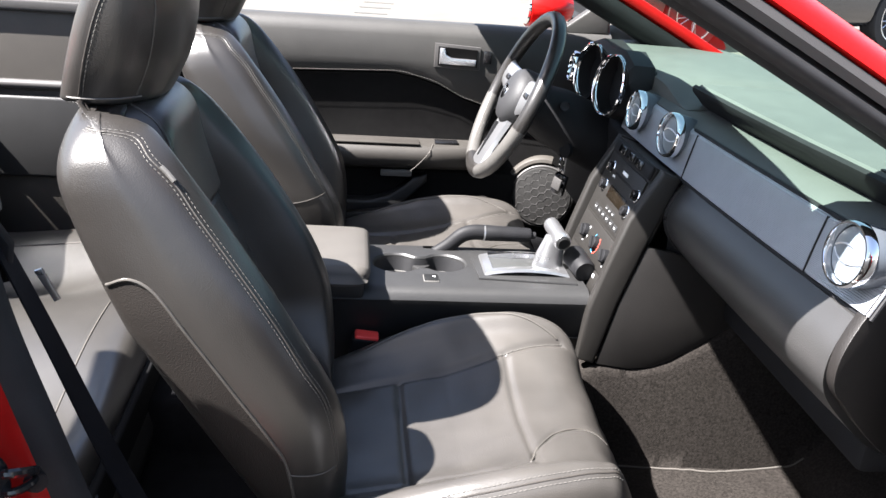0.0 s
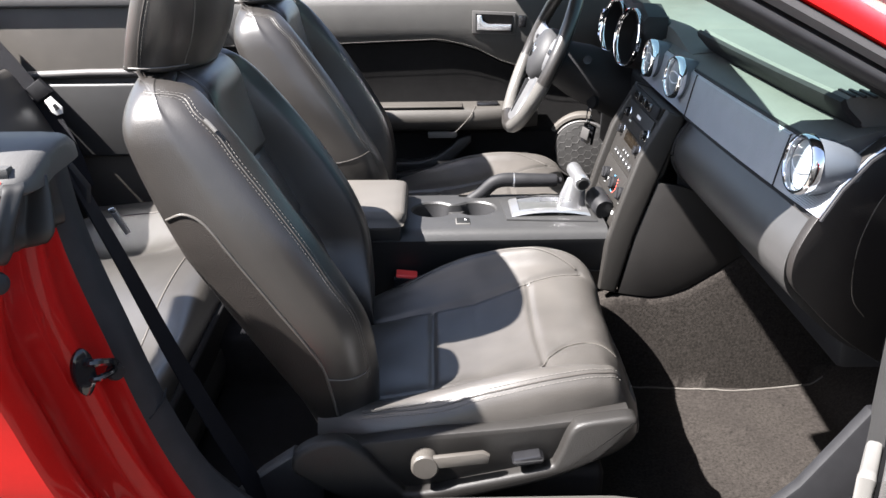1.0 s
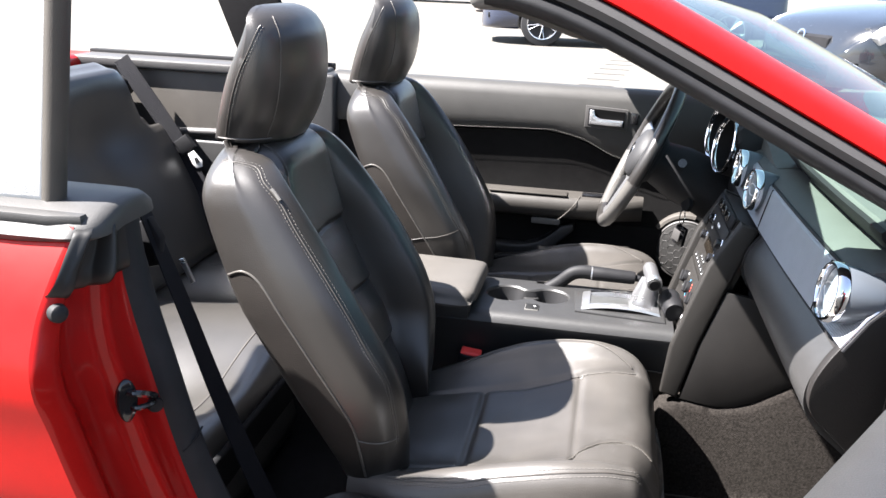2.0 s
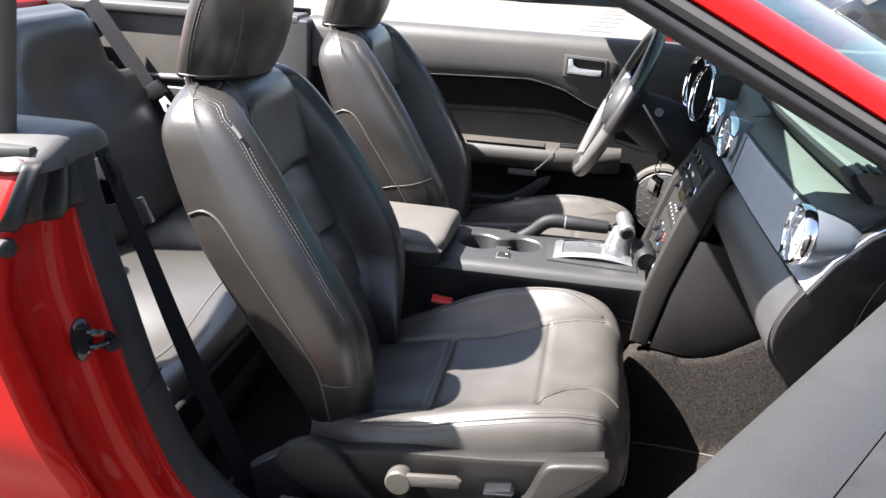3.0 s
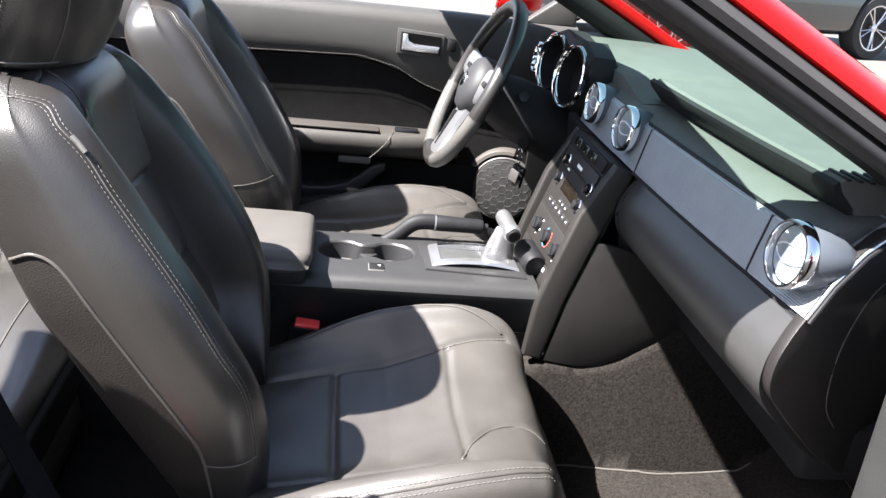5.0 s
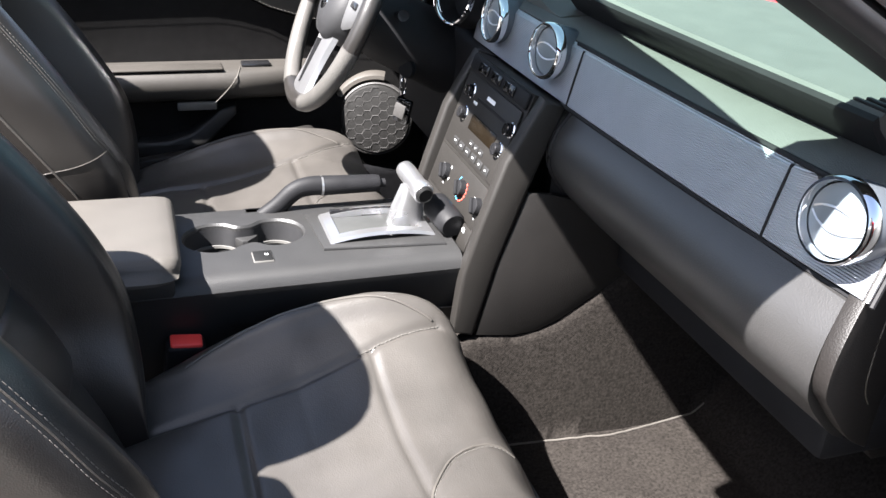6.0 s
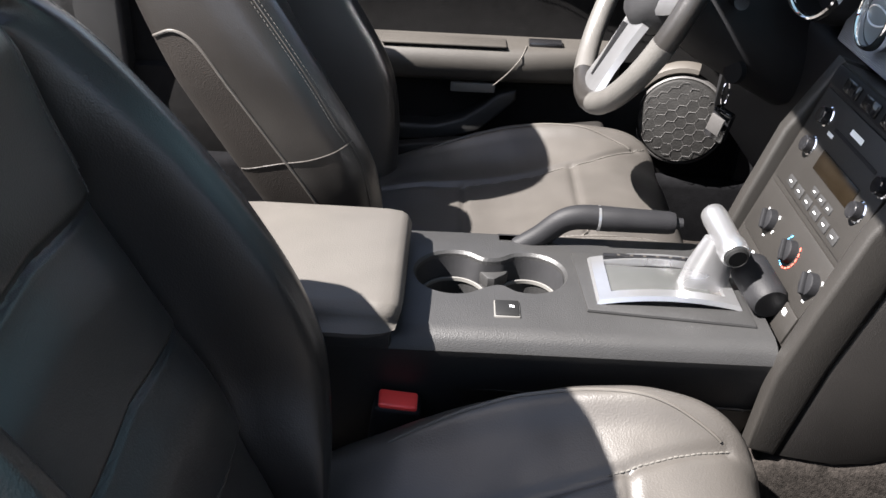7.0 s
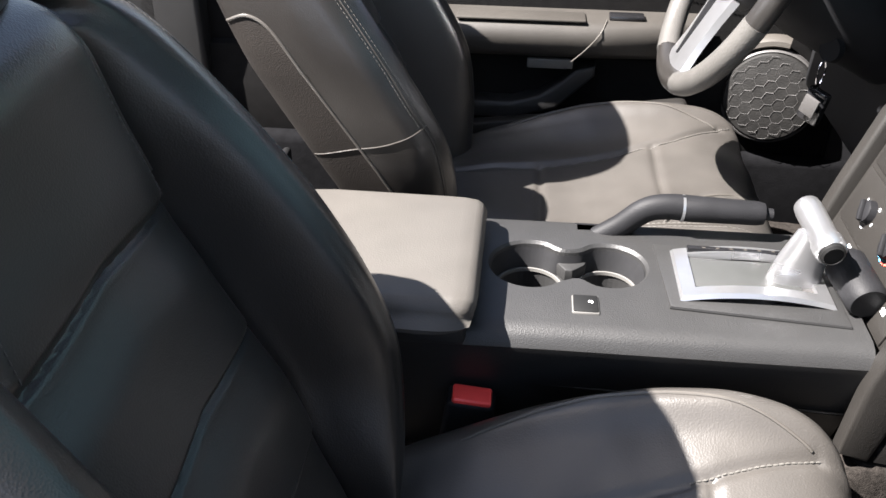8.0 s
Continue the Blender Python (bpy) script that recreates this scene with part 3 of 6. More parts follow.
    hump = [(-0.228, 0.450), (-0.222, 0.474), (-0.194, 0.492), (-0.165, 0.498), (-0.145, 0.491), (-0.121, 0.470), (-0.098, 0.440), (-0.076, 0.418), (-0.056, 0.407), (0.04, 0.426), (0.132, 0.447), (0.147, 0.460), (0.158, 0.490), (0.166, 0.508), (0.180, 0.520), (0.220, 0.527), (0.250, 0.530), (0.259, 0.522), (0.251, 0.510), (0.223, 0.475), (0.185, 0.447), (0.10, 0.416), (-0.072, 0.379), (-0.118, 0.384), (-0.173, 0.408), (-0.208, 0.432)]
    outline = [(p.x, p.y) for p in catmull([(a, b, 0) for a, b in hump], 3, True)]
    part("shield_rim", prism(outline, "y", min(y1 - side * 0.030, y1), max(y1 - side * 0.030, y1), 0.0075, 4), SHIELD, shield, "raised rim curving under the seat controls")
    lever = part("recliner_lever", lathe([(0, -0.006), (0.019, -0.006), (0.0200, 0.002), (0.0200, 0.015), (0.0175, 0.018), (0, 0.0185)], axis_pose((-0.039, y1 - side * 0.014, 0.454), (0, side, 0)), 32), PLASTIC_WARM, shield, "taupe plastic recliner lever")
    part("lever_arm", prism([(-0.029, 0.470), (0.044, 0.478), (0.053, 0.472), (0.050, 0.459), (-0.024, 0.451)], "y", min(y1 - side * 0.008, y1 + side * 0.003), max(y1 - side * 0.008, y1 + side * 0.003), 0.004), PLASTIC_WARM, lever)
    part("power_switch", prism([(0.087, 0.464), (0.124, 0.470), (0.130, 0.465), (0.128, 0.457), (0.092, 0.452), (0.085, 0.457)], "y", min(y1 - side * 0.022, y1 + side * 0.002), max(y1 - side * 0.022, y1 + side * 0.002), 0.004), GLOSS_BLACK, shield, "glossy black power seat switch")

    # runner rails and base below
    # made-up dark plate that covers a sunlit patch of floor behind the seat
    part("lit_floor_mask", prism([(-0.345, 0.290), (-0.19, 0.290), (-0.19, 0.42), (-0.235, 0.440), (-0.285, 0.405), (-0.330, 0.360)], "y", min(side * 0.200, side * 0.236), max(side * 0.200, side * 0.236), 0.006), PLASTIC, seat, "dark plate added to hide the sunlit floor behind the seat")
    for t in (-1, 1):
        part("rail", rbox((-0.22, t * 0.19 - 0.02, 0.285), (0.22, t * 0.19 + 0.02, 0.315), 0.004), BLACK, seat)
        part("rail_foot", rbox((0.16, t * 0.19 - 0.025, 0.245), (0.21, t * 0.19 + 0.025, 0.29), 0.004), BLACK, seat)
        part("rail_foot", rbox((-0.22, t * 0.19 - 0.025, 0.245), (-0.17, t * 0.19 + 0.025, 0.29), 0.004), BLACK, seat)
    part("seat_pan", rbox((-0.20, -0.215, 0.312), (0.235, 0.215, 0.395), 0.02, 3), BLACK, seat)
    return seat


SEAT_Y = -0.388
passenger_seat = front_seat("charcoal leather front passenger seat with power side controls", -1, 0.034, 1.0)
passenger_seat.location.y += SEAT_Y
driver_seat = front_seat("charcoal leather driver seat behind the steering wheel", 1, 0.03)
driver_seat.location += Vector((-0.012, 0.375, 0.0))


# seat belt buckle between seat and console
buckle = thing("belt_buckle", "black seat belt buckle with red release button beside the console", "seat belt", at=(-0.08, -0.125, 0.26))
m = axis_pose((-0.088, -0.1065, 0.413), (0.12, -0.18, 1.0), (1, 0, 0))
body = bmesh.new()
rbox((-0.026, -0.014, -0.16), (0.026, 0.014, 0.098), 0.006, 3, body)
bmesh.ops.transform(body, matrix=m, verts=body.verts)
stalk = part("buckle_body", body, BLACK, buckle)
rel = rbox((-0.021, -0.0115, 0.0940), (0.021, 0.0115, 0.1025), 0.003, 3)
bmesh.ops.transform(rel, matrix=m, verts=rel.verts)
part("release_button", rel, RED_PLASTIC, stalk, "red push button")


# ---------------------------------------------------------------- centre console
console = thing("centre_console", "charcoal plastic centre console with cup holders and armrest", "car console", at=(0.08, -0.01, 0.25))
YR, YL = -0.128, 0.102


def console_ring(x):
    top = interp(x, [-0.45, 0.0, 0.31, 0.42], [0.596, 0.600, 0.600, 0.606])
    r, l = YR, YL
    return [(x, r + 0.100, 0.27), (x, r + 0.046, 0.44), (x, r + 0.013, top - 0.060), (x, r + 0.004, top - 0.030), (x, r + 0.002, top - 0.020), (x, r + 0.006, top - 0.010), (x, r + 0.013, top - 0.0035), (x, r + 0.024, top), (x, l - 0.014, top), (x, l - 0.003, top - 0.005), (x, l, top - 0.03), (x, l - 0.008, 0.27)]


shell = loft([[Vector(p) for p in console_ring(x)] for x in (-0.31, -0.25, -0.15, -0.07, 0.0, 0.1, 0.2, 0.315)])
# openings for the two cup wells
CUPS = ((-0.022, 0.000, 0.040), (0.064, 0.004, 0.037))
cbody = part("console_body", shell, PLASTIC, console, sharp=30)


def cut(ob, cutter_bm):
    """Take the cutter's volume out of the mesh."""
    me = bpy.data.meshes.new("cutter")
    cutter_bm.to_mesh(me)
    cutter_bm.free()
    c = bpy.data.objects.new("cutter", me)
    scene.collection.objects.link(c)
    mod = ob.modifiers.new("cut", "BOOLEAN")
    mod.operation, mod.object, mod.solver = "DIFFERENCE", c, "EXACT"
    bpy.context.view_layer.update()
    res = bpy.data.meshes.new_from_object(ob.evaluated_get(bpy.context.evaluated_depsgraph_get()))
    ob.modifiers.clear()
    old = ob.data
    ob.data = res
    bpy.data.objects.remove(c)
    bpy.data.meshes.remove(me)
    bpy.data.meshes.remove(old)


# shallow figure-of-eight pocket with a raised rim, a well under each half
def eight(grow, z):
    out = []
    for (cx, cy, r), a0, a1 in ((CUPS[0], 42, 318), (CUPS[1], -138, 138)):
        out += [(cx + (r + grow) * math.cos(radians(a0 + (a1 - a0) * k / 10)), cy + (r + grow) * math.sin(radians(a0 + (a1 - a0) * k / 10)), z) for k in range(11)]
    return catmull(out, 4, True)


cut(cbody, loft([eight(0.0005, 0.567), eight(0.0035, 0.588), eight(0.0045, 0.5965), eight(0.0080, 0.6005), eight(0.0080, 0.63)]))
for (cx, cy, r), deep in zip(CUPS, (0.515, 0.528)):
    cut(cbody, lathe([(0, deep), (r - 0.003, deep), (r - 0.001, 0.60), (0, 0.60)], Matrix.Translation((cx, cy, 0)), 36))
part("cup_liner", loft([eight(0.0034, 0.5925), eight(0.0026, 0.588), eight(-0.0002, 0.5672)], True, False), RUBBER, console, "black liner of the cup pocket")
for cx, cy, r in CUPS:
    # pale grey on the lip paints the highlight along its edge
    part("cup_holder", lathe([(r - 0.0040, -0.003), (r - 0.0018, -0.003), (r - 0.0012, 0.0008), (r - 0.0022, 0.0014), (r - 0.0038, 0.0010)], Matrix.Translation((cx, cy, 0.5668)), 44, close=True), LATCH_GREY, console, "lip of the cup well, its highlight painted pale")
    part("cup_holder_mat", lathe([(0, 0), (r - 0.004, 0), (r - 0.004, 0.004), (0, 0.004)], Matrix.Translation((cx, cy, 0.516 if r > 0.038 else 0.529)), 32), RUBBER, console)
part("cup_divider", prism([(0.005, 0.037), (0.044, 0.037), (0.040, 0.027), (0.026, 0.014), (0.018, 0.014), (0.009, 0.027)], "z", 0.566, 0.583, 0.003, 2), PLASTIC, console, "small web standing between the two cup wells")
sw = part("heater_switch", rbox((0.0215, -0.090, 0.598), (0.0495, -0.059, 0.6022), 0.0015), LATCH_GREY, console, "thin pale frame of a small square switch")
key = part("switch_key", rbox((0.0227, -0.0888, 0.600), (0.0483, -0.0602, 0.6034), 0.0012), SWITCH_BLACK, sw, "matt black rocker")
part("switch_mark", rbox((0.0385, -0.0735, 0.6030), (0.0405, -0.0700, 0.60365), 0), WHITE, key)
part("switch_mark", rbox((0.0412, -0.0745, 0.6030), (0.0430, -0.0705, 0.60365), 0), WHITE, key)
seam_z = lambda x: 0.518 - 0.045 * x
part("side_trim", tube([(x, YR + 0.0215, seam_z(x)) for x in np.linspace(-0.31, 0.312, 9)], 0.0011, 6), PLASTIC_WARM, console, "thin brown edge of the carpeted tunnel side")
lower = [[Vector((x, YR + y, z)) for y, z in ((0.0205, seam_z(x) - 0.0015), (0.034, seam_z(x) - 0.0015), (0.110, 0.29), (0.098, 0.29))] for x in np.linspace(-0.31, 0.312, 9)]
part("lower_side", loft(lower), STACK, console, "brownish lower console side", 30)

# padded armrest lid
lid_rings = []
for x, z, w, h in ((-0.325, 0.640, 0.100, 0.026), (-0.30, 0.646, 0.104, 0.030), (-0.25, 0.648, 0.106, 0.032), (-0.12, 0.647, 0.106, 0.032), (-0.100, 0.6465, 0.106, 0.032), (-0.086, 0.645, 0.105, 0.031), (-0.079, 0.642, 0.103, 0.028), (-0.0755, 0.637, 0.100, 0.022), (-0.0745, 0.630, 0.096, 0.012)):
    yc = -0.040
    pts = [(x, yc - w, z - h), (x, yc - w - 0.004, z - h * 0.5), (x, yc - w + 0.004, z - 0.004), (x, yc - w * 0.8, z), (x, yc, z + 0.003), (x, yc + w * 0.8, z), (x, yc + w - 0.004, z - 0.004), (x, yc + w + 0.004, z - h * 0.5), (x, yc + w, z - h)]
    # the flap over the near side is cut back in a curve towards its lower corner
    ring = catmull(pts, 4, True)
    for q in ring:
        low = max(0.0, z - q.z) / 0.032
        q.x -= 0.034 * low ** 1.4 * ease((yc - 0.055 - q.y) / 0.04) * ease((x + 0.20) / 0.10)
    lid_rings.append(ring)
part("armrest_lid", loft(lid_rings), LID, console, "padded taupe vinyl armrest lid", 50)
part("armrest_base", rbox((-0.315, -0.138, 0.585), (-0.085, 0.058, 0.619), 0.006), PLASTIC, console)

# shifter gate
gate = part("shifter_gate", prism([(0.122, -0.072), (0.116, 0.048), (0.300, 0.044), (0.300, -0.088)], "z", 0.598, 0.6045, 0.003), PLASTIC, console, "charcoal plinth round the shifter")


def frame_plate(x0, x1, y0, y1, wid, z0, z1, bow):
    bm = bmesh.new()
    n = 14
    out, inn = [], []
    def edge(x0, x1, y0, y1):
        pts = []
        for k in range(n + 1):
            t = k / n
            pts.append((x0 + (x1 - x0) * t, y0))
        for k in range(n + 1):
            t = k / n
            pts.append((x1 - (x1 - x0) * t, y1))
        return pts
    lift = lambda x: bow * (1 - (2 * (x - x0) / (x1 - x0) - 1) ** 2)
    A = [Vector((x, y, z0 + lift(x))) for x, y in edge(x0, x1, y0, y1)]
    B = [Vector((x, y, z1 + lift(x))) for x, y in edge(x0 + 0.003, x1 - 0.003, y0 + 0.003, y1 - 0.003)]
    C = [Vector((x, y, z1 + lift(x))) for x, y in edge(x0 + wid, x1 - wid, y0 + wid, y1 - wid * 0.9)]
    D = [Vector((x, y, z0 - 0.004 + lift(x))) for x, y in edge(x0 + wid + 0.001, x1 - wid - 0.001, y0 + wid + 0.001, y1 - wid)]
    return loft([A, B, C, D], True, False, bm)


plate = part("shifter_frame", frame_plate(0.133, 0.292, -0.062, 0.034, 0.017, 0.6035, 0.608, 0.009), SATIN, gate, "brushed silver shifter surround")
part("shifter_slot", rbox((0.146, -0.046, 0.6025), (0.278, 0.020, 0.6065), 0.001), PLASTIC_GREY, gate)
part("gear_scale", prism([(0.150, 0.0215), (0.256, 0.0195), (0.256, 0.0265), (0.150, 0.0285)], "z", 0.611, 0.6172, 0.001), GLOSS_BLACK, plate)
for k in range(6):
    part("gear_mark", rbox((0.166 + 0.015 * k, 0.0228, 0.6170), (0.1695 + 0.015 * k, 0.0250, 0.6176), 0), PLASTIC_WARM, plate)
part("gate_insert", rbox((0.150, -0.040, 0.606), (0.262, 0.014, 0.6095), 0.002), material("mid_grey_plastic", (0.034, 0.035, 0.034), 0.5, vary=0.08, scale=60, spec=0.4), gate, "mid grey shifter slide cover")

shifter = part("shifter", tube([(0.256, -0.016, 0.600), (0.260, -0.016, 0.632), (0.267, -0.016, 0.666)], [0.030, 0.026, 0.019], 16, flat=0.5, up=(0, 1, 0)), SATIN, console, "satin silver T-handle shifter")
part("shift_handle", lathe([(0, -0.040), (0.010, -0.040), (0.0135, -0.036), (0.0145, -0.026), (0.0140, 0.02), (0.0160, 0.026), (0.0160, 0.040), (0.014, 0.043), (0.0, 0.043)], axis_pose((0.268, -0.014, 0.674), (0.10, -1, -0.12), (1, 0, 0)), 28), SATIN, shifter)
part("shift_button", lathe([(0, 0.040), (0.0125, 0.040), (0.0125, 0.046), (0.010, 0.048), (0.010, 0.0465), (0, 0.0465)], axis_pose((0.268, -0.014, 0.674), (0.10, -1, -0.12), (1, 0, 0)), 24), SWITCH_BLACK, shifter)
part("power_socket", lathe([(0, 0.03), (0.018, 0.03), (0.021, 0.024), (0.0215, -0.030), (0.018, -0.036), (0, -0.037)], axis_pose((0.312, -0.040, 0.624), (0.15, -1, -0.15), (1, 0, 0)), 24), BLACK, console, "black power socket cap")

# hand brake on the driver side
hb = thing("hand_brake", "black hand brake lever beside the console", "hand brake", at=(0.05, 0.09, 0.55))
path = catmull([(0.050, 0.078, 0.585), (0.080, 0.078, 0.606), (0.106, 0.078, 0.629), (0.130, 0.078, 0.636), (0.165, 0.078, 0.635)], 5)
arm = part("brake_arm", tube(path, [0.0115 + 0.002 * (i / len(path)) for i in range(len(path))], 12, flat=1.2), BLACK, hb)
part("brake_grip", lathe([(0, 0.0), (0.0145, 0.0), (0.0155, 0.004), (0.0150, 0.03), (0.0140, 0.085), (0.0125, 0.092), (0, 0.094)], axis_pose((0.148, 0.078, 0.6355), (1, 0, -0.02)), 20), BLACK, hb, "ribbed black grip")
part("brake_ring", lathe([(0.0146, 0.0), (0.0158, 0.0), (0.0158, 0.003), (0.0146, 0.003)], axis_pose((0.147, 0.078, 0.6355), (1, 0, -0.02)), 20, close=True), SATIN, hb)
part("brake_button", lathe([(0, 0), (0.007, 0), (0.007, 0.010), (0, 0.012)], axis_pose((0.240, 0.078, 0.6335), (1, 0, -0.02)), 14), BLACK, hb)
part("brake_boot", rbox((0.02, 0.064, 0.565), (0.10, 0.100, 0.600), 0.012, 3), BLACK, hb)


# ---------------------------------------------------------------- dashboard
dash = thing("dashboard", "charcoal padded dashboard with ribbed metal trim and round vents", "dashboard", at=(0.6, 0, 0.5))


def dash_x(y):
    """How far the dash face leans forward towards its ends."""
    return 0.022 * (abs(y) / 0.66) ** 2


def along_y(profile, ys, shape=None):
    rings = []
    for y in ys:
        s = shape(y) if shape else (0, 0)
        rings.append([Vector((x + dash_x(y) + s[0], y, z + s[1])) for x, z in profile])
    return rings


pad = [(0.455, 0.905), (0.470, 0.913), (0.520, 0.916), (0.600, 0.918), (0.760, 0.915), (0.900, 0.905), (0.900, 0.70), (0.60, 0.68), (0.470, 0.74)]
part("dash_pad", loft(along_y(pad, np.linspace(-0.675, 0.67, 30))), DASH_TOP, dash, "soft charcoal dash top", 30)
brow = [(0.530, 0.912), (0.500, 0.940), (0.494, 0.952), (0.502, 0.958), (0.640, 0.956), (0.760, 0.947), (0.880, 0.925), (0.880, 0.905)]
part("dash_brow", loft(along_y(brow, [-0.60, -0.597, -0.55, -0.4, -0.2, -0.03, -0.006, 0.0])), DASH_TOP, dash, "raised passenger brow", 30)
part("brow_face", loft(along_y([(0.530, 0.9165), (0.516, 0.9165), (0.490, 0.944), (0.488, 0.952), (0.4935, 0.9560), (0.5005, 0.9430)], [-0.603, -0.600, -0.4, -0.2, -0.03, 0.004, 0.008])), BLACK, dash, "black overhanging lip under the brow", 40)
# driver's side of the dash top, swelling up behind the instruments
swell = []
for y in np.linspace(-0.02, 0.66, 24):
    k = min(1, max(0, (y + 0.02) / 0.16))
    h = 0.030 * k * k * (3 - 2 * k)
    swell.append([Vector((x + dash_x(y), y, z)) for x, z in ((0.470, 0.900), (0.474, 0.914 + h * 0.8), (0.490, 0.9165 + h), (0.640, 0.919 + h), (0.760, 0.916 + h * 0.8), (0.880, 0.906 + h * 0.4), (0.880, 0.88))])
part("dash_swell", loft(swell), DASH_TOP, dash, "swelling dash top behind the instruments", 30)
# demister grille at the brow's end
for k in range(8):
    part("demister_slat", rbox((0.520 + 0.013 * k, -0.590 - 0.003 * k, 0.957), (0.5255 + 0.013 * k, -0.545 - 0.003 * k, 0.9605), 0.001), BLACK, dash)


def panel_strip(name, y0, y1, mat, label=""):
    pr = [(0.437, 0.824), (0.432, 0.828), (0.447, 0.898), (0.453, 0.903), (0.470, 0.900), (0.470, 0.82)]
    return part(name, loft(along_y(pr, np.linspace(y0, y1, 12))), mat, dash, label, 30)


panel_strip("trim_panel", -0.552, -0.152, DASH_METAL, "ribbed dark metal trim panel")
# outboard panel, its top leaning back towards the end of the dash
vp = []
for y in np.linspace(-0.5555, -0.690, 12):
    t = min(1, (-0.5555 - y) / 0.1345 * 1.3)
    t = t * t * (3 - 2 * t)
    pr = [(0.437, 0.824), (0.432, 0.828), (0.439 + 0.022 * t, 0.863), (0.447 + 0.055 * t, 0.898 - 0.004 * t), (0.453 + 0.105 * t, 0.903 + 0.014 * t), (0.56, 0.912 + 0.006 * t), (0.56, 0.82)]
    vp.append([Vector((x + dash_x(y), y + 0.52 * max(0, x + dash_x(y) - 0.440) * t, z)) for x, z in pr])
part("vent_panel", loft(vp), DASH_METAL, dash, "", 30)
panel_strip("centre_vent_panel", -0.1495, 0.215, DASH_METAL)
edge_line = [p + Vector((0, -0.0052, 0)) for p in vp[-1][1:6]]
part("end_strip", tube(edge_line, 0.0020, 6), ALLOY, dash, "thin bright edge strip")
part("edge_gap", tube([p + Vector((0.002, -0.0042, -0.003)) for p in edge_line], 0.0024, 6), BLACK, dash)

# glove box: padded roll under the trim panel
roll = catmull([(x, 0, z) for x, z in ((0.447, 0.819), (0.428, 0.792), (0.419, 0.765), (0.422, 0.738), (0.440, 0.710), (0.486, 0.664), (0.531, 0.624), (0.575, 0.592), (0.615, 0.562), (0.700, 0.540))], 4)
roll = [(p.x, p.z) for p in roll] + [(0.72, 0.62), (0.60, 0.80), (0.47, 0.82)]


def glove_shape(y):
    return ((0.006 if y > -0.13 else 0.0) - 0.7 * dash_x(y), 0)


part("glove_box", loft(along_y(roll, [-0.682, -0.677, -0.660, -0.55, -0.45, -0.35, -0.25, -0.18, -0.135, -0.122], glove_shape)), DASH_LOW, dash, "padded charcoal glove box door", 30)
part("glove_gap", rbox((0.44, -0.1225, 0.66), (0.60, -0.119, 0.82), 0), BLACK, dash)
# the outboard end of the dash tapers inwards as it runs forward
for ob in dash.children:
    if ob.name.split(".")[0] in ("glove_box", "dash_pad", "dash_brow", "brow_face"):
        for v in ob.data.vertices:
            k = min(1, max(0, (-0.585 - v.co.y) / 0.06))
            v.co.y += k * 0.52 * max(0, v.co.x - 0.425)
# end cap of the dash beside the door opening
cap = [(0.462, 0.832), (0.443, 0.808), (0.430, 0.782), (0.428, 0.756), (0.437, 0.735), (0.455, 0.716), (0.500, 0.670), (0.543, 0.630), (0.585, 0.597), (0.626, 0.566), (0.673, 0.521), (0.78, 0.46), (0.86, 0.50), (0.86, 0.90), (0.60, 0.915), (0.553, 0.912), (0.500, 0.883)]
cap = [(p.x, p.y) for p in catmull([(x, z, 0) for x, z in cap[:11]], 3)] + cap[11:]
end_cap = part("end_cap", prism(cap, "y", -0.7015, -0.682, 0.002, 2), END_CAP, dash, "smooth plastic dash end cap")
for v in end_cap.data.vertices:
    v.co.y += max(0, v.co.x - 0.425) * 0.52
fuse = catmull([(x, -0.702 + (x - 0.425) * 0.52, z) for x, z in ((0.60, 0.86), (0.56, 0.83), (0.535, 0.77), (0.54, 0.70), (0.57, 0.66))], 5)
part("cap_seam", tube(fuse, 0.0009, 6), PLASTIC_WARM, dash)
part("underdash", rbox((0.56, -0.60, 0.560), (0.85, 0.66, 0.64), 0.01), BLACK, dash)
# dark joints round the trim panels and the glove box
for z, x0 in ((0.8205, 0.4385), (0.9035, 0.4525)):
    part("panel_joint", tube([(x0 + dash_x(y), y, z) for y in np.linspace(-0.68 if z < 0.85 else -0.60, -0.125, 24)], 0.0030, 6), BLACK, dash)
for y in (-0.1508, -0.5538):
    part("panel_joint", tube([(x + dash_x(y), y, z) for x, z in ((0.4325, 0.826), (0.437, 0.850), (0.4435, 0.880), (0.4485, 0.900))], 0.0022, 6), BLACK, dash)
gap = [(x + dash_x(-0.148) * 0.3 - 0.0005, -0.148 + 0.012 * ease((0.72 - z) / 0.05), z) for x, z in roll if z > 0.69 and x < 0.46]
part("glove_joint", tube(gap, 0.0032, 6), BLACK, dash)
part("firewall", rbox((0.86, -0.70, 0.20), (0.90, 0.70, 0.90), 0.005), BLACK, dash)


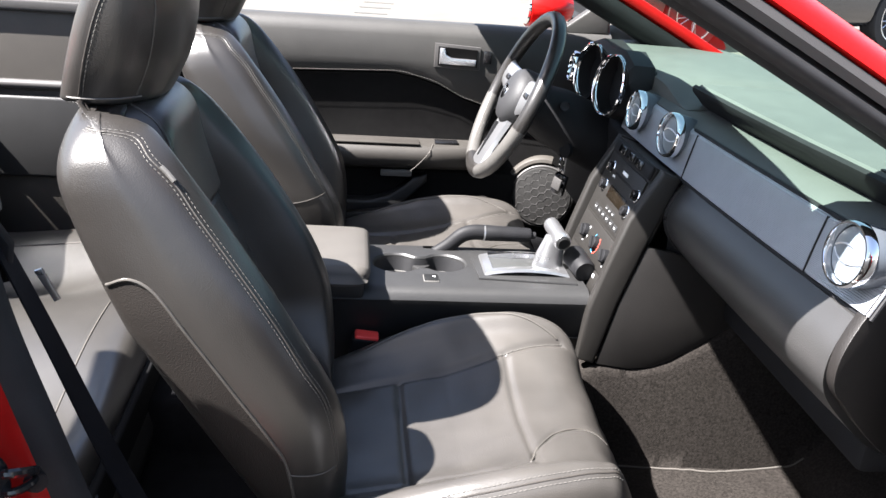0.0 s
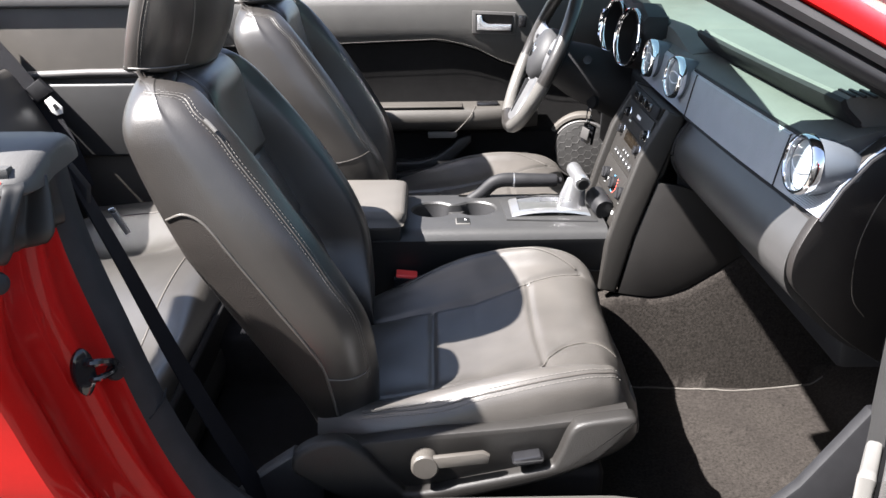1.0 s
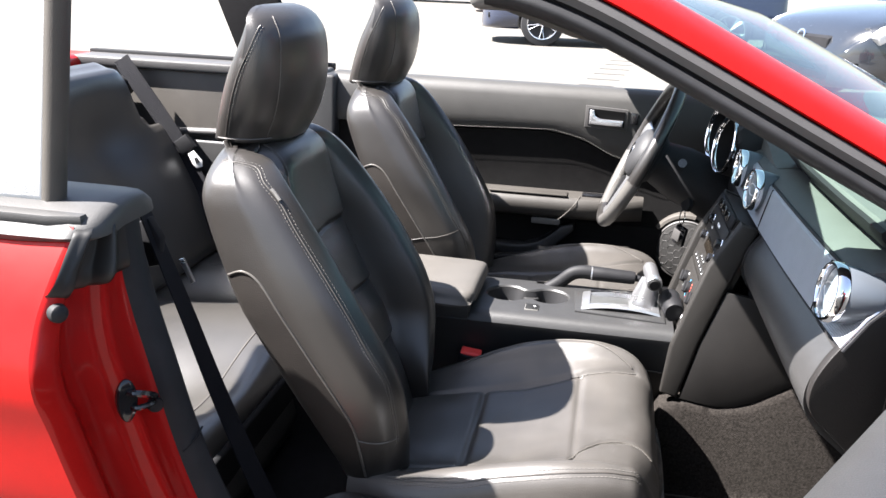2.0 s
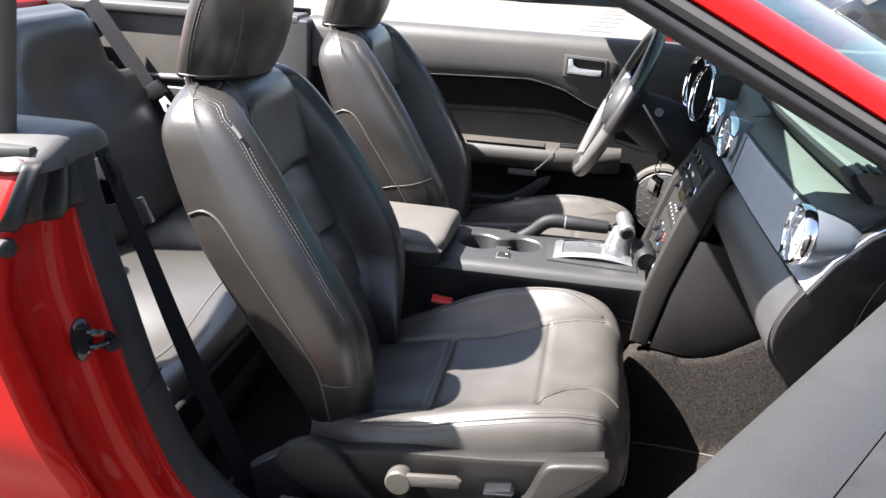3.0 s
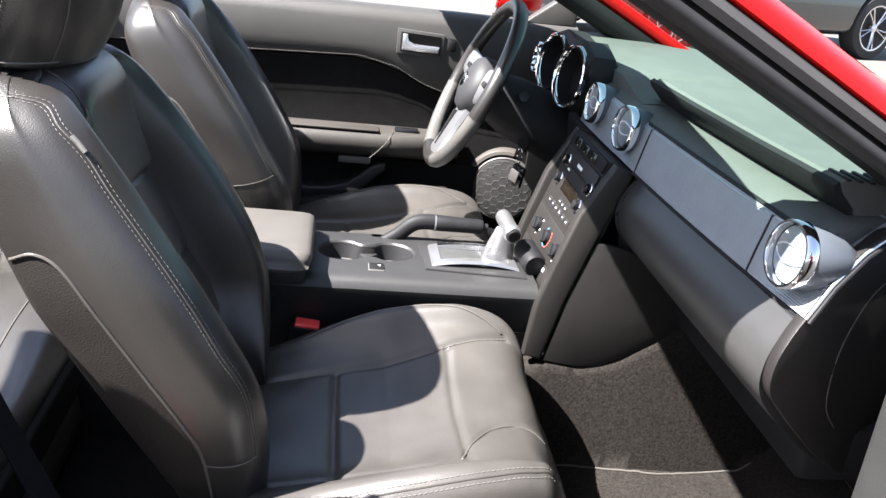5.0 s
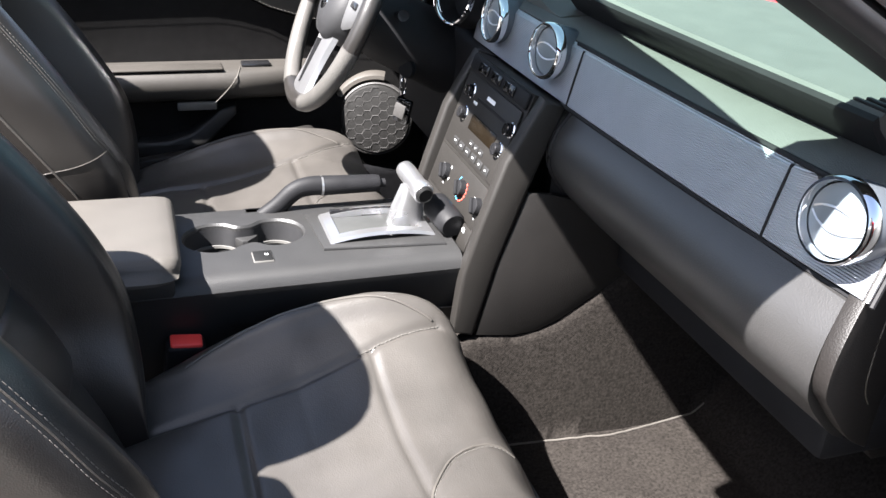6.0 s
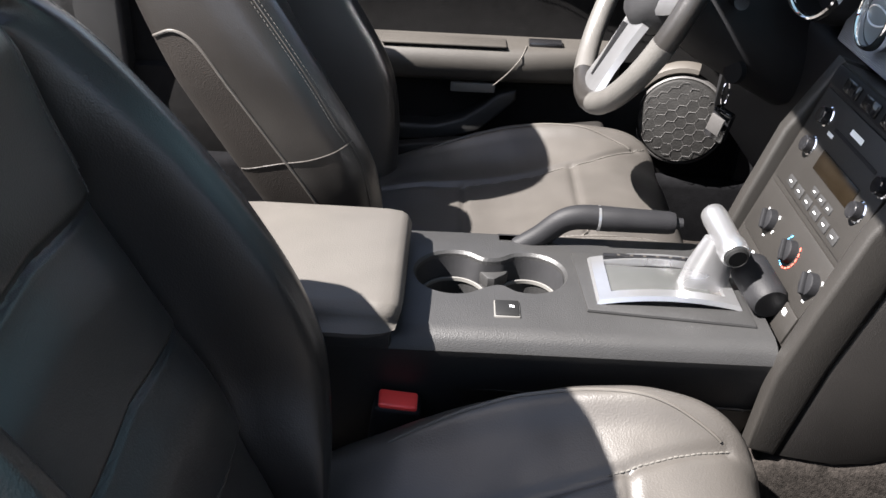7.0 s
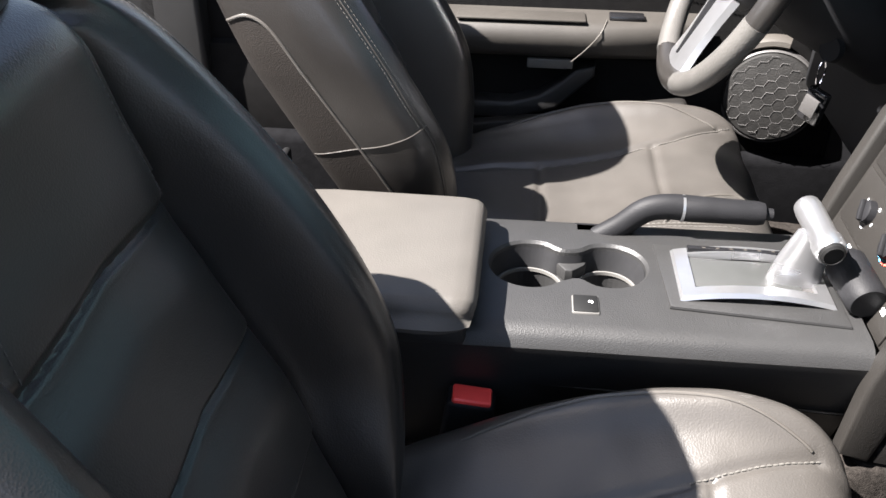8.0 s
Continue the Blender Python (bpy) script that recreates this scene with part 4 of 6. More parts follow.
def round_vent(at, way, r):
    m = axis_pose(at, way, (0, 1, 0))
    pod = part("vent", lathe([(r * 0.30, -0.078), (r * 0.58, -0.070), (r * 0.80, -0.052), (r * 0.93, -0.030), (r * 0.99, -0.010), (r * 0.97, -0.004)], m, 40), VENT_POD, dash, "round air vent in a silver pod")
    part("chrome_ring", lathe([(r * 0.87, -0.008), (r * 0.88, 0.004), (r * 0.91, 0.0068), (r * 0.97, 0.0068), (r * 1.01, 0.0040), (r * 1.03, -0.006), (r * 1.00, -0.008)], m, 48, close=True), CHROME, pod, "polished chrome ring")
    disc = bmesh.new()
    lathe([(0, 0.0020), (r * 0.5, 0.0010), (r * 0.84, -0.003), (r * 0.84, -0.007), (0, -0.004)], m, 36, disc)
    part("vent_flap", disc, VENT_SILVER, pod)
    for k in (-1, 1):
        w = r * 0.74
        b = tube([m @ Vector((-w + 2 * w * t, k * r * 0.22 * (1 - (2 * t - 1) ** 2) + k * 0.002, 0.0020 - 0.004 * (2 * t - 1) ** 2)) for t in np.linspace(0, 1, 13)], 0.0012, 6)
        part("vent_slat", b, SATIN, pod)
    return pod


round_vent((0.426, -0.086, 0.884), (-1, -0.10, 0.12), 0.038)
round_vent((0.426, 0.112, 0.884), (-1, 0.0, 0.12), 0.038)
round_vent((0.446, -0.640, 0.884), (-1, -0.08, 0.14), 0.0385)
round_vent((0.424, 0.630, 0.880), (-1, 0.1, 0.12), 0.038)

# centre stack: side pillars, face plate, radio and climate panel
SLOPE = Vector((0.075, 0, 0.23)).normalized()
STACK_N = Vector((-0.23, 0, 0.075)).normalized()
S0 = Vector((0.334, 0, 0.617))


def on_stack(y, h, off=0.0):
    return S0 + SLOPE * h + STACK_N * off + Vector((0, y, 0))


right_pillar = [(0.407, 0.832), (0.359, 0.745), (0.331, 0.655), (0.309, 0.576), (0.301, 0.478), (0.334, 0.468), (0.362, 0.587), (0.397, 0.697), (0.440, 0.820)]
part("stack_pillar", prism(right_pillar, "y", -0.140, -0.116, 0.006, 3), STACK, dash, "taupe stack side trim")
part("stack_pillar", prism(right_pillar, "y", 0.116, 0.140, 0.006, 3), STACK, dash, "taupe stack side trim")
knee = [(0.338, 0.468), (0.364, 0.588), (0.399, 0.697), (0.440, 0.690), (0.66, 0.62), (0.62, 0.575), (0.575, 0.545), (0.537, 0.518), (0.505, 0.496), (0.475, 0.477), (0.44, 0.462), (0.40, 0.458)]
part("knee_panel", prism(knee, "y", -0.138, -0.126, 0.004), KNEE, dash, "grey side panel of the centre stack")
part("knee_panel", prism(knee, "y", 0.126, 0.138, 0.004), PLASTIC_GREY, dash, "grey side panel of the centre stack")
L = [on_stack(-0.113, -0.03), on_stack(0.113, -0.03), on_stack(0.113, 0.225), on_stack(-0.113, 0.225)]
b = bmesh.new()
va = [b.verts.new(p) for p in L]
vb = [b.verts.new(p - STACK_N * 0.05) for p in L]
b.faces.new(va), b.faces.new(vb)
for i in range(4):
    b.faces.new((va[i], va[(i + 1) % 4], vb[(i + 1) % 4], vb[i]))
bmesh.ops.recalc_face_normals(b, faces=b.faces)
stack = part("stack_face", b, STACK, dash, "dark grey centre stack face")


def stack_box(name, y0, y1, h0, h1, d0, d1, mat, parent, r=0.002, label=""):
    bm = rbox((h0, y0, d0), (h1, y1, d1), r)
    m = Matrix((SLOPE, (0, 1, 0), STACK_N)).transposed().to_4x4()
    m.translation = S0
    bmesh.ops.transform(bm, matrix=m, verts=bm.verts)
    bmesh.ops.recalc_face_normals(bm, faces=bm.faces)
    return part(name, bm, mat, parent, label)


def stack_knob(name, y, h, r, d, mat, parent, label="", ring=True):
    m = axis_pose(on_stack(y, h, 0.002), STACK_N, (0, 1, 0))
    k = part(name, lathe([(r * 1.02, 0), (r, d * 0.2), (r * 0.92, d), (r * 0.8, d + 0.001), (0, d + 0.0012)], m, 28), mat, parent, label)
    if ring:
        part("knob_ring", lathe([(r * 1.02, 0.0), (r * 1.18, 0.0), (r * 1.18, 0.003), (r * 1.02, 0.004)], m, 28, close=True), CHROME, parent)
    return k


radio = stack_box("radio", -0.104, 0.104, 0.080, 0.196, 0.0, 0.004, STACK, stack, 0.002, "grey radio fascia with chrome knobs")
stack_box("cd_slot", -0.070, 0.040, 0.166, 0.170, 0.003, 0.0048, BLACK, radio, 0)
stack_box("display", -0.064, 0.036, 0.121, 0.145, 0.003, 0.0052, DISPLAY, radio, 0.001, "dark amber radio display")
for y, h in ((0.068, 0.172), (-0.096, 0.165), (0.066, 0.136), (-0.084, 0.130)):
    stack_knob("knob", y, h, 0.0098, 0.012, GLOSS_BLACK, radio)
for k in range(6):
    y = 0.058 - 0.026 * k
    stack_box("preset_button", y - 0.010, y + 0.010, 0.086, 0.098, 0.003, 0.0058, PLASTIC, radio, 0.0015)
    stack_box("button_mark", y - 0.003, y + 0.003, 0.0915, 0.0929, 0.0056, 0.0062, WHITE, radio, 0)
for k in range(3):
    y = 0.004 - 0.020 * k
    stack_box("preset_button", y - 0.008, y + 0.008, 0.102, 0.111, 0.003, 0.0055, PLASTIC, radio, 0.0015)
    stack_box("button_mark", y - 0.0022, y + 0.0022, 0.1058, 0.1072, 0.0053, 0.0059, WHITE, radio, 0)
stack_box("button_mark", 0.036, 0.050, 0.158, 0.162, 0.003, 0.0046, WHITE, radio, 0)
stack_box("button_mark", -0.02, 0.010, 0.176, 0.182, 0.003, 0.0046, WHITE, radio, 0)
climate = stack_box("climate_panel", -0.104, 0.104, 0.008, 0.074, 0.0, 0.004, STACK, stack, 0.002, "climate panel with three dials")
for y, kind in ((0.050, 0), (-0.022, 1), (-0.090, 2)):
    k = stack_knob("climate_dial", y, 0.042, 0.0135, 0.010, BLACK, climate, "round black climate dial", False)
    bm = rbox((-0.012, -0.0025, 0.009), (0.012, 0.0025, 0.016), 0.002)
    bmesh.ops.transform(bm, matrix=axis_pose(on_stack(y, 0.042, 0.002), STACK_N, (0, 0.6, 0.8)), verts=bm.verts)
    part("dial_grip", bm, BLACK, k)
    for a in range(14):
        ang = radians(-130 + 20 * a)
        q = axis_pose(on_stack(y, 0.042, 0.0045), STACK_N, (0, 1, 0))
        c = q @ Vector((0.0185 * math.sin(ang), 0.0185 * math.cos(ang), 0))
        mat = WHITE if kind != 1 else (BLUE if a >= 7 else REDMARK)
        if kind == 1 or a % 3 == 0:
            d = rbox((-0.0020, -0.0009, 0), (0.0020, 0.0009, 0.0007), 0)
            bmesh.ops.transform(d, matrix=Matrix.Translation(c) @ q.to_3x3().to_4x4() @ Matrix.Rotation(-ang, 4, "Z"), verts=d.verts)
            part("dial_mark", d, mat, climate)
hazard = stack_box("switch_panel", -0.108, 0.108, 0.200, 0.224, 0.0, 0.006, BLACK, stack, 0.003, "black switch row above the radio")
for y in (0.05, 0.0, -0.05):
    stack_box("rocker_switch", y - 0.018, y + 0.018, 0.204, 0.220, 0.005, 0.010, GLOSS_BLACK, hazard, 0.003)
lower = stack_box("power_point_panel", -0.100, 0.100, -0.028, 0.006, 0.0, 0.003, STACK, stack, 0.002)
for y, mat in ((0.045, WHITE), (0.020, REDMARK), (-0.020, WHITE), (-0.045, REDMARK), (-0.075, WHITE)):
    stack_box("button_mark", y - 0.004, y + 0.004, -0.006, 0.000, 0.003, 0.004, mat, lower, 0)

# driver side of the dash: lower cover and instrument pods
part("lower_cover", rbox((0.435, 0.145, 0.56), (0.62, 0.66, 0.825), 0.02, 3), BLACK, dash)
cluster = part("cluster_hood", loft([[Vector(p) for p in ((0.52, y, 0.82), (0.45, y, 0.835), (0.445, y, 0.84), (0.446, y, 0.90 + h), (0.425, y, 0.950 + h), (0.436, y, 0.962 + h), (0.478, y, 0.960 + h), (0.492, y, 0.93 + h * 0.4))] for y, h in ((0.175, -0.03), (0.19, -0.006), (0.26, 0.014), (0.345, 0.004), (0.43, 0.014), (0.52, -0.006), (0.54, -0.03))]), BLACK, dash, "twin hooded instrument binnacle", 35)
for y in (0.255, 0.425):
    m = axis_pose((0.412, y, 0.903), (-1, -0.20, 0.16), (0, 1, 0)) @ Matrix.Scale(1.14, 4)
    g = part("gauge", lathe([(0, -0.026), (0.046, -0.026), (0.0505, 0.004), (0.056, 0.004), (0.058, -0.03)], m, 40), BLACK, cluster, "deep black round gauge")
    part("chrome_bezel", lathe([(0.0495, 0.000), (0.0515, 0.006), (0.0535, 0.0075), (0.0555, 0.006), (0.0565, 0.000), (0.053, -0.002)], m, 48, close=True), CHROME, g, "polished chrome bezel")
    bm = rbox((-0.0012, 0, -0.024), (0.0012, 0.040, -0.022), 0)
    bmesh.ops.transform(bm, matrix=m @ Matrix.Rotation(radians(130), 4, "Z"), verts=bm.verts)
    part("needle", bm, REDMARK, g)

# ---------------------------------------------------------------- steering wheel
wheel = thing("steering_wheel", "black leather steering wheel with satin silver spokes", "steering wheel", at=(0.235, 0.372, 0.85))
WM = axis_pose((0.235, 0.372, 0.850), (-math.cos(radians(24)), 0, math.sin(radians(24))), (0, 1, 0))
R = 0.182


def rim_arc(a0, a1, r, n=40, lift=0.0):
    return [WM @ Vector((R * math.cos(radians(a0 + (a1 - a0) * k / n)), R * math.sin(radians(a0 + (a1 - a0) * k / n)), lift)) for k in range(n + 1)]


rim = part("rim", tube([WM @ Vector((R * math.cos(t), R * math.sin(t), 0)) for t in np.linspace(0, 2 * math.pi, 73)[:-1]], 0.0155, 14, True, up=WM.to_3x3() @ Vector((0, 0, 1))), LEATHER, wheel, "smooth black leather rim")
for a0, a1 in ((12, 70), (110, 168)):
    part("rim_insert", tube(rim_arc(a0, a1, R, 20), 0.0162, 12, up=WM.to_3x3() @ Vector((0, 0, 1))), material("worn_grey_leather", (0.065, 0.062, 0.058), 0.36, bump=0.3, bump_scale=420, kind="grain"), rim, "pale worn leather lower rim")
for a in (-10, 190):
    ca, sa = math.cos(radians(a)), math.sin(radians(a))
    sp = tube([WM @ Vector((ca * t, sa * t, -0.012 + 0.012 * t / R)) for t in (0.055, 0.09, 0.13, R - 0.004)], [0.040, 0.037, 0.032, 0.030], 14, flat=0.22, up=WM.to_3x3() @ Vector((0, 0, 1)))
    part("spoke", sp, SATIN, wheel, "satin silver spoke")
keel = []
for t, w in ((0.050, 0.050), (0.085, 0.044), (0.125, 0.042), (R - 0.010, 0.050), (R + 0.004, 0.056)):
    keel.append([WM @ Vector((y * w, t, -0.012 + 0.012 * t / R + z * 0.008)) for y, z in ((-1, -0.6), (-0.9, 0.5), (-0.5, 0.9), (0, 1.0), (0.5, 0.9), (0.9, 0.5), (1, -0.6), (0, -1))])
low_spoke = part("spoke", loft(keel), SATIN, wheel, "wide satin silver lower spoke", 40)
b = rbox((-0.0022, 0.066, -0.004), (0.0022, R - 0.030, 0.0085), 0.001)
bmesh.ops.transform(b, matrix=WM, verts=b.verts)
part("spoke_slot", b, BLACK, low_spoke)
hubp = part("airbag_cover", lathe([(0, 0.024), (0.03, 0.022), (0.054, 0.014), (0.064, 0.0), (0.066, -0.03), (0.04, -0.06), (0, -0.06)], WM, 40), HUB, wheel, "round charcoal airbag cover")
part("badge", lathe([(0, 0.024), (0.017, 0.0235), (0.019, 0.021), (0.019, 0.018)], WM, 28), CHROME, hubp)
bf = part("badge_face", rbox((-0.009, -0.005, 0.0235), (0.009, 0.005, 0.0255), 0.001), GLOSS_BLACK, hubp)
bf.data.transform(WM)
for s in (-1, 1):
    b = rbox((s * 0.112 - 0.016, -0.027, 0.000), (s * 0.112 + 0.016, -0.015, 0.0075), 0.003)
    bmesh.ops.transform(b, matrix=WM, verts=b.verts)
    part("wheel_switch", b, GLOSS_BLACK, wheel)
part("column", tube([WM @ Vector((0, 0, -0.03)), WM @ Vector((0, 0.0, -0.10)), WM @ Vector((0, 0.0, -0.24))], [0.054, 0.072, 0.080], 24, flat=0.9), BLACK, wheel, "black steering column shroud")
part("stalk", tube([WM @ Vector((0.04, 0.0, -0.08)), WM @ Vector((0.10, 0.01, -0.07)), WM @ Vector((0.15, 0.02, -0.055))], [0.006, 0.007, 0.009], 8), BLACK, wheel)
part("stalk", tube([WM @ Vector((-0.04, -0.03, -0.09)), WM @ Vector((-0.08, -0.035, -0.085)), WM @ Vector((-0.11, -0.04, -0.08))], [0.006, 0.007, 0.010], 10), GLOSS_BLACK, wheel)

# ignition and keys
keys = thing("car_keys", "car key with ring and fobs hanging from the ignition", "keys", at=(0.355, 0.315, 0.748))
KY = Vector((0.355, 0.315, 0.748))
part("key_head", lathe([(0, 0), (0.016, 0), (0.018, 0.003), (0.016, 0.010), (0, 0.011)], axis_pose(KY, (-0.8, -0.5, 0.1)), 20), BLACK, keys)
part("key_ring", tube([KY + Vector((-0.012 + 0.006 * math.sin(t), -0.008 + 0.013 * math.sin(t) * 0.4, -0.030 + 0.018 * math.cos(t))) for t in np.linspace(0, 2 * math.pi, 25)[:-1]], 0.0014, 6, True), CHROME, keys)
fob = rbox((-0.016, -0.006, -0.024), (0.016, 0.006, 0.024), 0.004)
bmesh.ops.transform(fob, matrix=Matrix.Translation(KY + Vector((-0.012, -0.012, -0.074))) @ Matrix.Rotation(radians(-50), 4, "Z") @ Matrix.Rotation(radians(12), 4, "Y"), verts=fob.verts)
part("key_fob", fob, GLOSS_BLACK, keys)
fob = rbox((-0.011, -0.002, -0.013), (0.011, 0.002, 0.013), 0.001)
bmesh.ops.transform(fob, matrix=Matrix.Translation(KY + Vector((-0.022, -0.024, -0.070))) @ Matrix.Rotation(radians(-50), 4, "Z") @ Matrix.Rotation(radians(14), 4, "Y"), verts=fob.verts)
part("key_tag", fob, PLASTIC_GREY, keys)


# ---------------------------------------------------------------- doors
def door(side, label, m):
    """A car door in its shut place on the given side, then moved by m. The inner face lies at y = side * 0.72."""
    d = thing("door_1" if side > 0 else "door_2", label, "car door", "car doors")
    tagged(d, kind="structure")
    Y = lambda v: side * v

    def put(name, bm, mat, parent=d, lab="", sharp=38):
        bmesh.ops.transform(bm, matrix=m, verts=bm.verts)
        bmesh.ops.recalc_face_normals(bm, faces=bm.faces)
        return part(name, bm, mat, parent, lab, sharp)

    x0, x1 = -0.64, 0.54
    dz = 0.0 if side > 0 else -0.045
    skin_rings = []
    for x in np.linspace(x0, x1, 14):
        skin_rings.append([Vector((x, Y(y), z)) for y, z in ((0.74, 0.30), (0.90, 0.30), (0.925, 0.42), (0.930, 0.60), (0.925, 0.72), (0.918, 0.80), (0.895, 0.90), (0.862, 0.932), (0.835, 0.935), (0.74, 0.90))])
    put("door_skin", loft(skin_rings), RED, lab="glossy red outer door panel", sharp=30)
    put("window_seal", prism([(Y(0.790), 0.928), (Y(0.842), 0.928), (Y(0.838), 0.944), (Y(0.796), 0.946)], "x", x0 + 0.01, x1 - 0.02, 0.003), RUBBER)
    up = []
    for x in np.linspace(x0, x1, 20):
        low = interp(x, [-0.64, -0.30, 0.0, 0.09, 0.164, 0.25, 0.54], [0.812, 0.816, 0.826, 0.806, 0.768, 0.742, 0.715])
        up.append([Vector((x, Y(y), z)) for y, z in ((0.800, low), (0.722, low + 0.002), (0.716, low + 0.010), (0.714, 0.86), (0.718, 0.918), (0.728, 0.940), (0.745, 0.950), (0.775, 0.952), (0.795, 0.946))])
    upper = put("upper_trim", loft(up), DOOR_TRIM if side > 0 else PLASTIC, lab="smooth grey upper door trim", sharp=40)
    ins = []
    for x in np.linspace(x0, x1, 20):
        low = interp(x, [-0.64, -0.30, 0.0, 0.09, 0.164, 0.25, 0.54], [0.812, 0.816, 0.826, 0.806, 0.768, 0.742, 0.715])
        ins.append([Vector((x, Y(y), z)) for y, z in ((0.80, 0.575), (0.734, 0.575), (0.736, 0.66), (0.738, low - 0.02), (0.729, low - 0.003), (0.745, low + 0.006), (0.80, low + 0.006))])
    put("door_insert", loft(ins), INSERT, lab="black padded door insert", sharp=40)
    seam = [Vector((x, Y(0.7135), interp(x, [-0.64, -0.30, 0.0, 0.09, 0.164, 0.25, 0.54], [0.812, 0.816, 0.826, 0.806, 0.768, 0.742, 0.715]) + 0.006)) for x in np.linspace(x0 + 0.02, x1 - 0.1, 60)]
    put("stitching", stitches(seam, 0.008, 0.005, 0.0008), THREAD, upper)
    low_r = []
    for x in np.linspace(x0, x1, 16):
        low_r.append([Vector((x, Y(y), z)) for y, z in ((0.80, 0.29), (0.735, 0.29), (0.715, 0.33), (0.712, 0.50), (0.720, 0.57), (0.80, 0.60))])
    lower = put("lower_trim", loft(low_r), INSERT, lab="black lower door trim", sharp=40)
    pocket = [(-0.40, 0.50), (-0.06, 0.50), (-0.01, 0.515), (0.03, 0.545), (0.05, 0.565), (0.085, 0.575), (0.085, 0.555), (0.05, 0.52), (0.02, 0.49), (-0.06, 0.47), (-0.40, 0.47)]
    put("map_pocket", prism([(x, z) for x, z in pocket], "y", min(Y(0.670), Y(0.716)), max(Y(0.670), Y(0.716)), 0.006, 3), PLASTIC, lower, "moulded map pocket rim")
    arm_r = []
    for x, w in ((-0.42, 0.5), (-0.40, 0.9), (-0.2, 1.0), (0.08, 1.0), (0.20, 0.85), (0.27, 0.35)):
        arm_r.append([Vector((x, Y(0.725 - y * w), z)) for y, z in ((0, 0.590), (0.062, 0.592), (0.080, 0.606), (0.084, 0.630), (0.078, 0.648), (0.060, 0.656), (0, 0.658))])
    arm = put("door_armrest", loft(arm_r), ARM, lab="taupe padded armrest", sharp=50)
    put("armrest_joint", tube(catmull([(0.040, Y(0.642), 0.592), (0.062, Y(0.638), 0.615), (0.084, Y(0.641), 0.642), (0.096, Y(0.668), 0.6585)], 4), 0.0012, 6), PIPING, arm)
    put("window_switch", rbox((0.10, min(Y(0.672), Y(0.70)), 0.655), (0.16, max(Y(0.672), Y(0.70)), 0.664), 0.003), GLOSS_BLACK, arm)
    put("armrest_lip", rbox((-0.16, min(Y(0.652), Y(0.70)), 0.6565), (0.06, max(Y(0.652), Y(0.70)), 0.661), 0.002), ARM, arm)
    put("pull_reflector", rbox((-0.035, min(Y(0.662), Y(0.672)), 0.570), (0.045, max(Y(0.662), Y(0.672)), 0.588), 0.003), LATCH_GREY, arm)
    put("sail_panel", prism([(0.40, 0.945), (0.535, 0.945), (0.535, 1.025), (0.51, 1.03), (0.47, 1.0)], "y", min(Y(0.738), Y(0.775)), max(Y(0.738), Y(0.775)), 0.006, 3), DOOR_TRIM, upper)
    # inner handle in its bezel
    bez = put("handle_bezel", prism([(x, z + dz) for x, z in ((0.088, 0.846), (0.204, 0.842), (0.204, 0.900), (0.088, 0.906))], "y", min(Y(0.709), Y(0.716)), max(Y(0.709), Y(0.716)), 0.003), PLASTIC_GREY, lab="inner door handle bezel")
    # flat plate on the bezel; the recess's shade is only its colour
    put("handle_recess_shade", prism([(x, z + dz) for x, z in ((0.097, 0.853), (0.196, 0.850), (0.196, 0.893), (0.097, 0.898))], "y", min(Y(0.7065), Y(0.709)), max(Y(0.7065), Y(0.709)), 0), RECESS_SHADE, bez)
    put("handle_lever", prism([(x, z + dz) for x, z in ((0.100, 0.856), (0.192, 0.853), (0.192, 0.870), (0.130, 0.872), (0.116, 0.880), (0.112, 0.895), (0.100, 0.896))], "y", min(Y(0.694), Y(0.7066)), max(Y(0.694), Y(0.7066)), 0.004, 3), ALLOY if side > 0 else LATCH_GREY, bez, "satin silver door lever")
    put("lock_switch", prism([(0.212, 0.862), (0.232, 0.861), (0.232, 0.892), (0.212, 0.893)], "y", min(Y(0.708), Y(0.716)), max(Y(0.708), Y(0.716)), 0.002), GLOSS_BLACK)
    # speaker low at the front
    q = axis_pose((0.400, Y(0.706), 0.520), (-0.25, -side, 0.12), (1, 0, 0))
    spk = put("speaker", lathe([(0, 0.020), (0.05, 0.019), (0.076, 0.014), (0.080, 0.008), (0.080, -0.01)], q, 48), GRILLE, lab="round mesh door speaker grille")
    hexes = bmesh.new()
    for i in range(-4, 5):
        for j in range(-4, 5):
            cx, cy = i * 0.0185, (j + 0.5 * (i % 2)) * 0.0214
            if cx * cx + cy * cy > 0.066 ** 2:
                continue
            ring = [q @ Vector((cx + 0.0122 * math.cos(math.pi * k / 3), cy + 0.0122 * math.sin(math.pi * k / 3), 0.0208 - 0.9 * (cx * cx + cy * cy))) for k in range(6)]
            tube(ring, 0.00045, 4, True, hexes)
    put("grille_mesh", hexes, PLASTIC_GREY, spk)
    put("speaker_rim", lathe([(0.079, 0.004), (0.081, 0.011), (0.084, 0.009), (0.085, -0.010), (0.080, -0.012)], q, 48, close=True), PLASTIC_GREY, spk)
    arc = []
    for k in range(25):
        a = radians(78 + 112 * k / 24)
        arc.append([q @ Vector((r * math.cos(a), r * math.sin(a), h)) for r, h in ((0.086, -0.012), (0.087, 0.006), (0.091, 0.011), (0.099, 0.010), (0.106, 0.002), (0.108, -0.012))])
    put("speaker_surround", loft(arc), PLASTIC_WARM, spk, "taupe curved speaker surround")
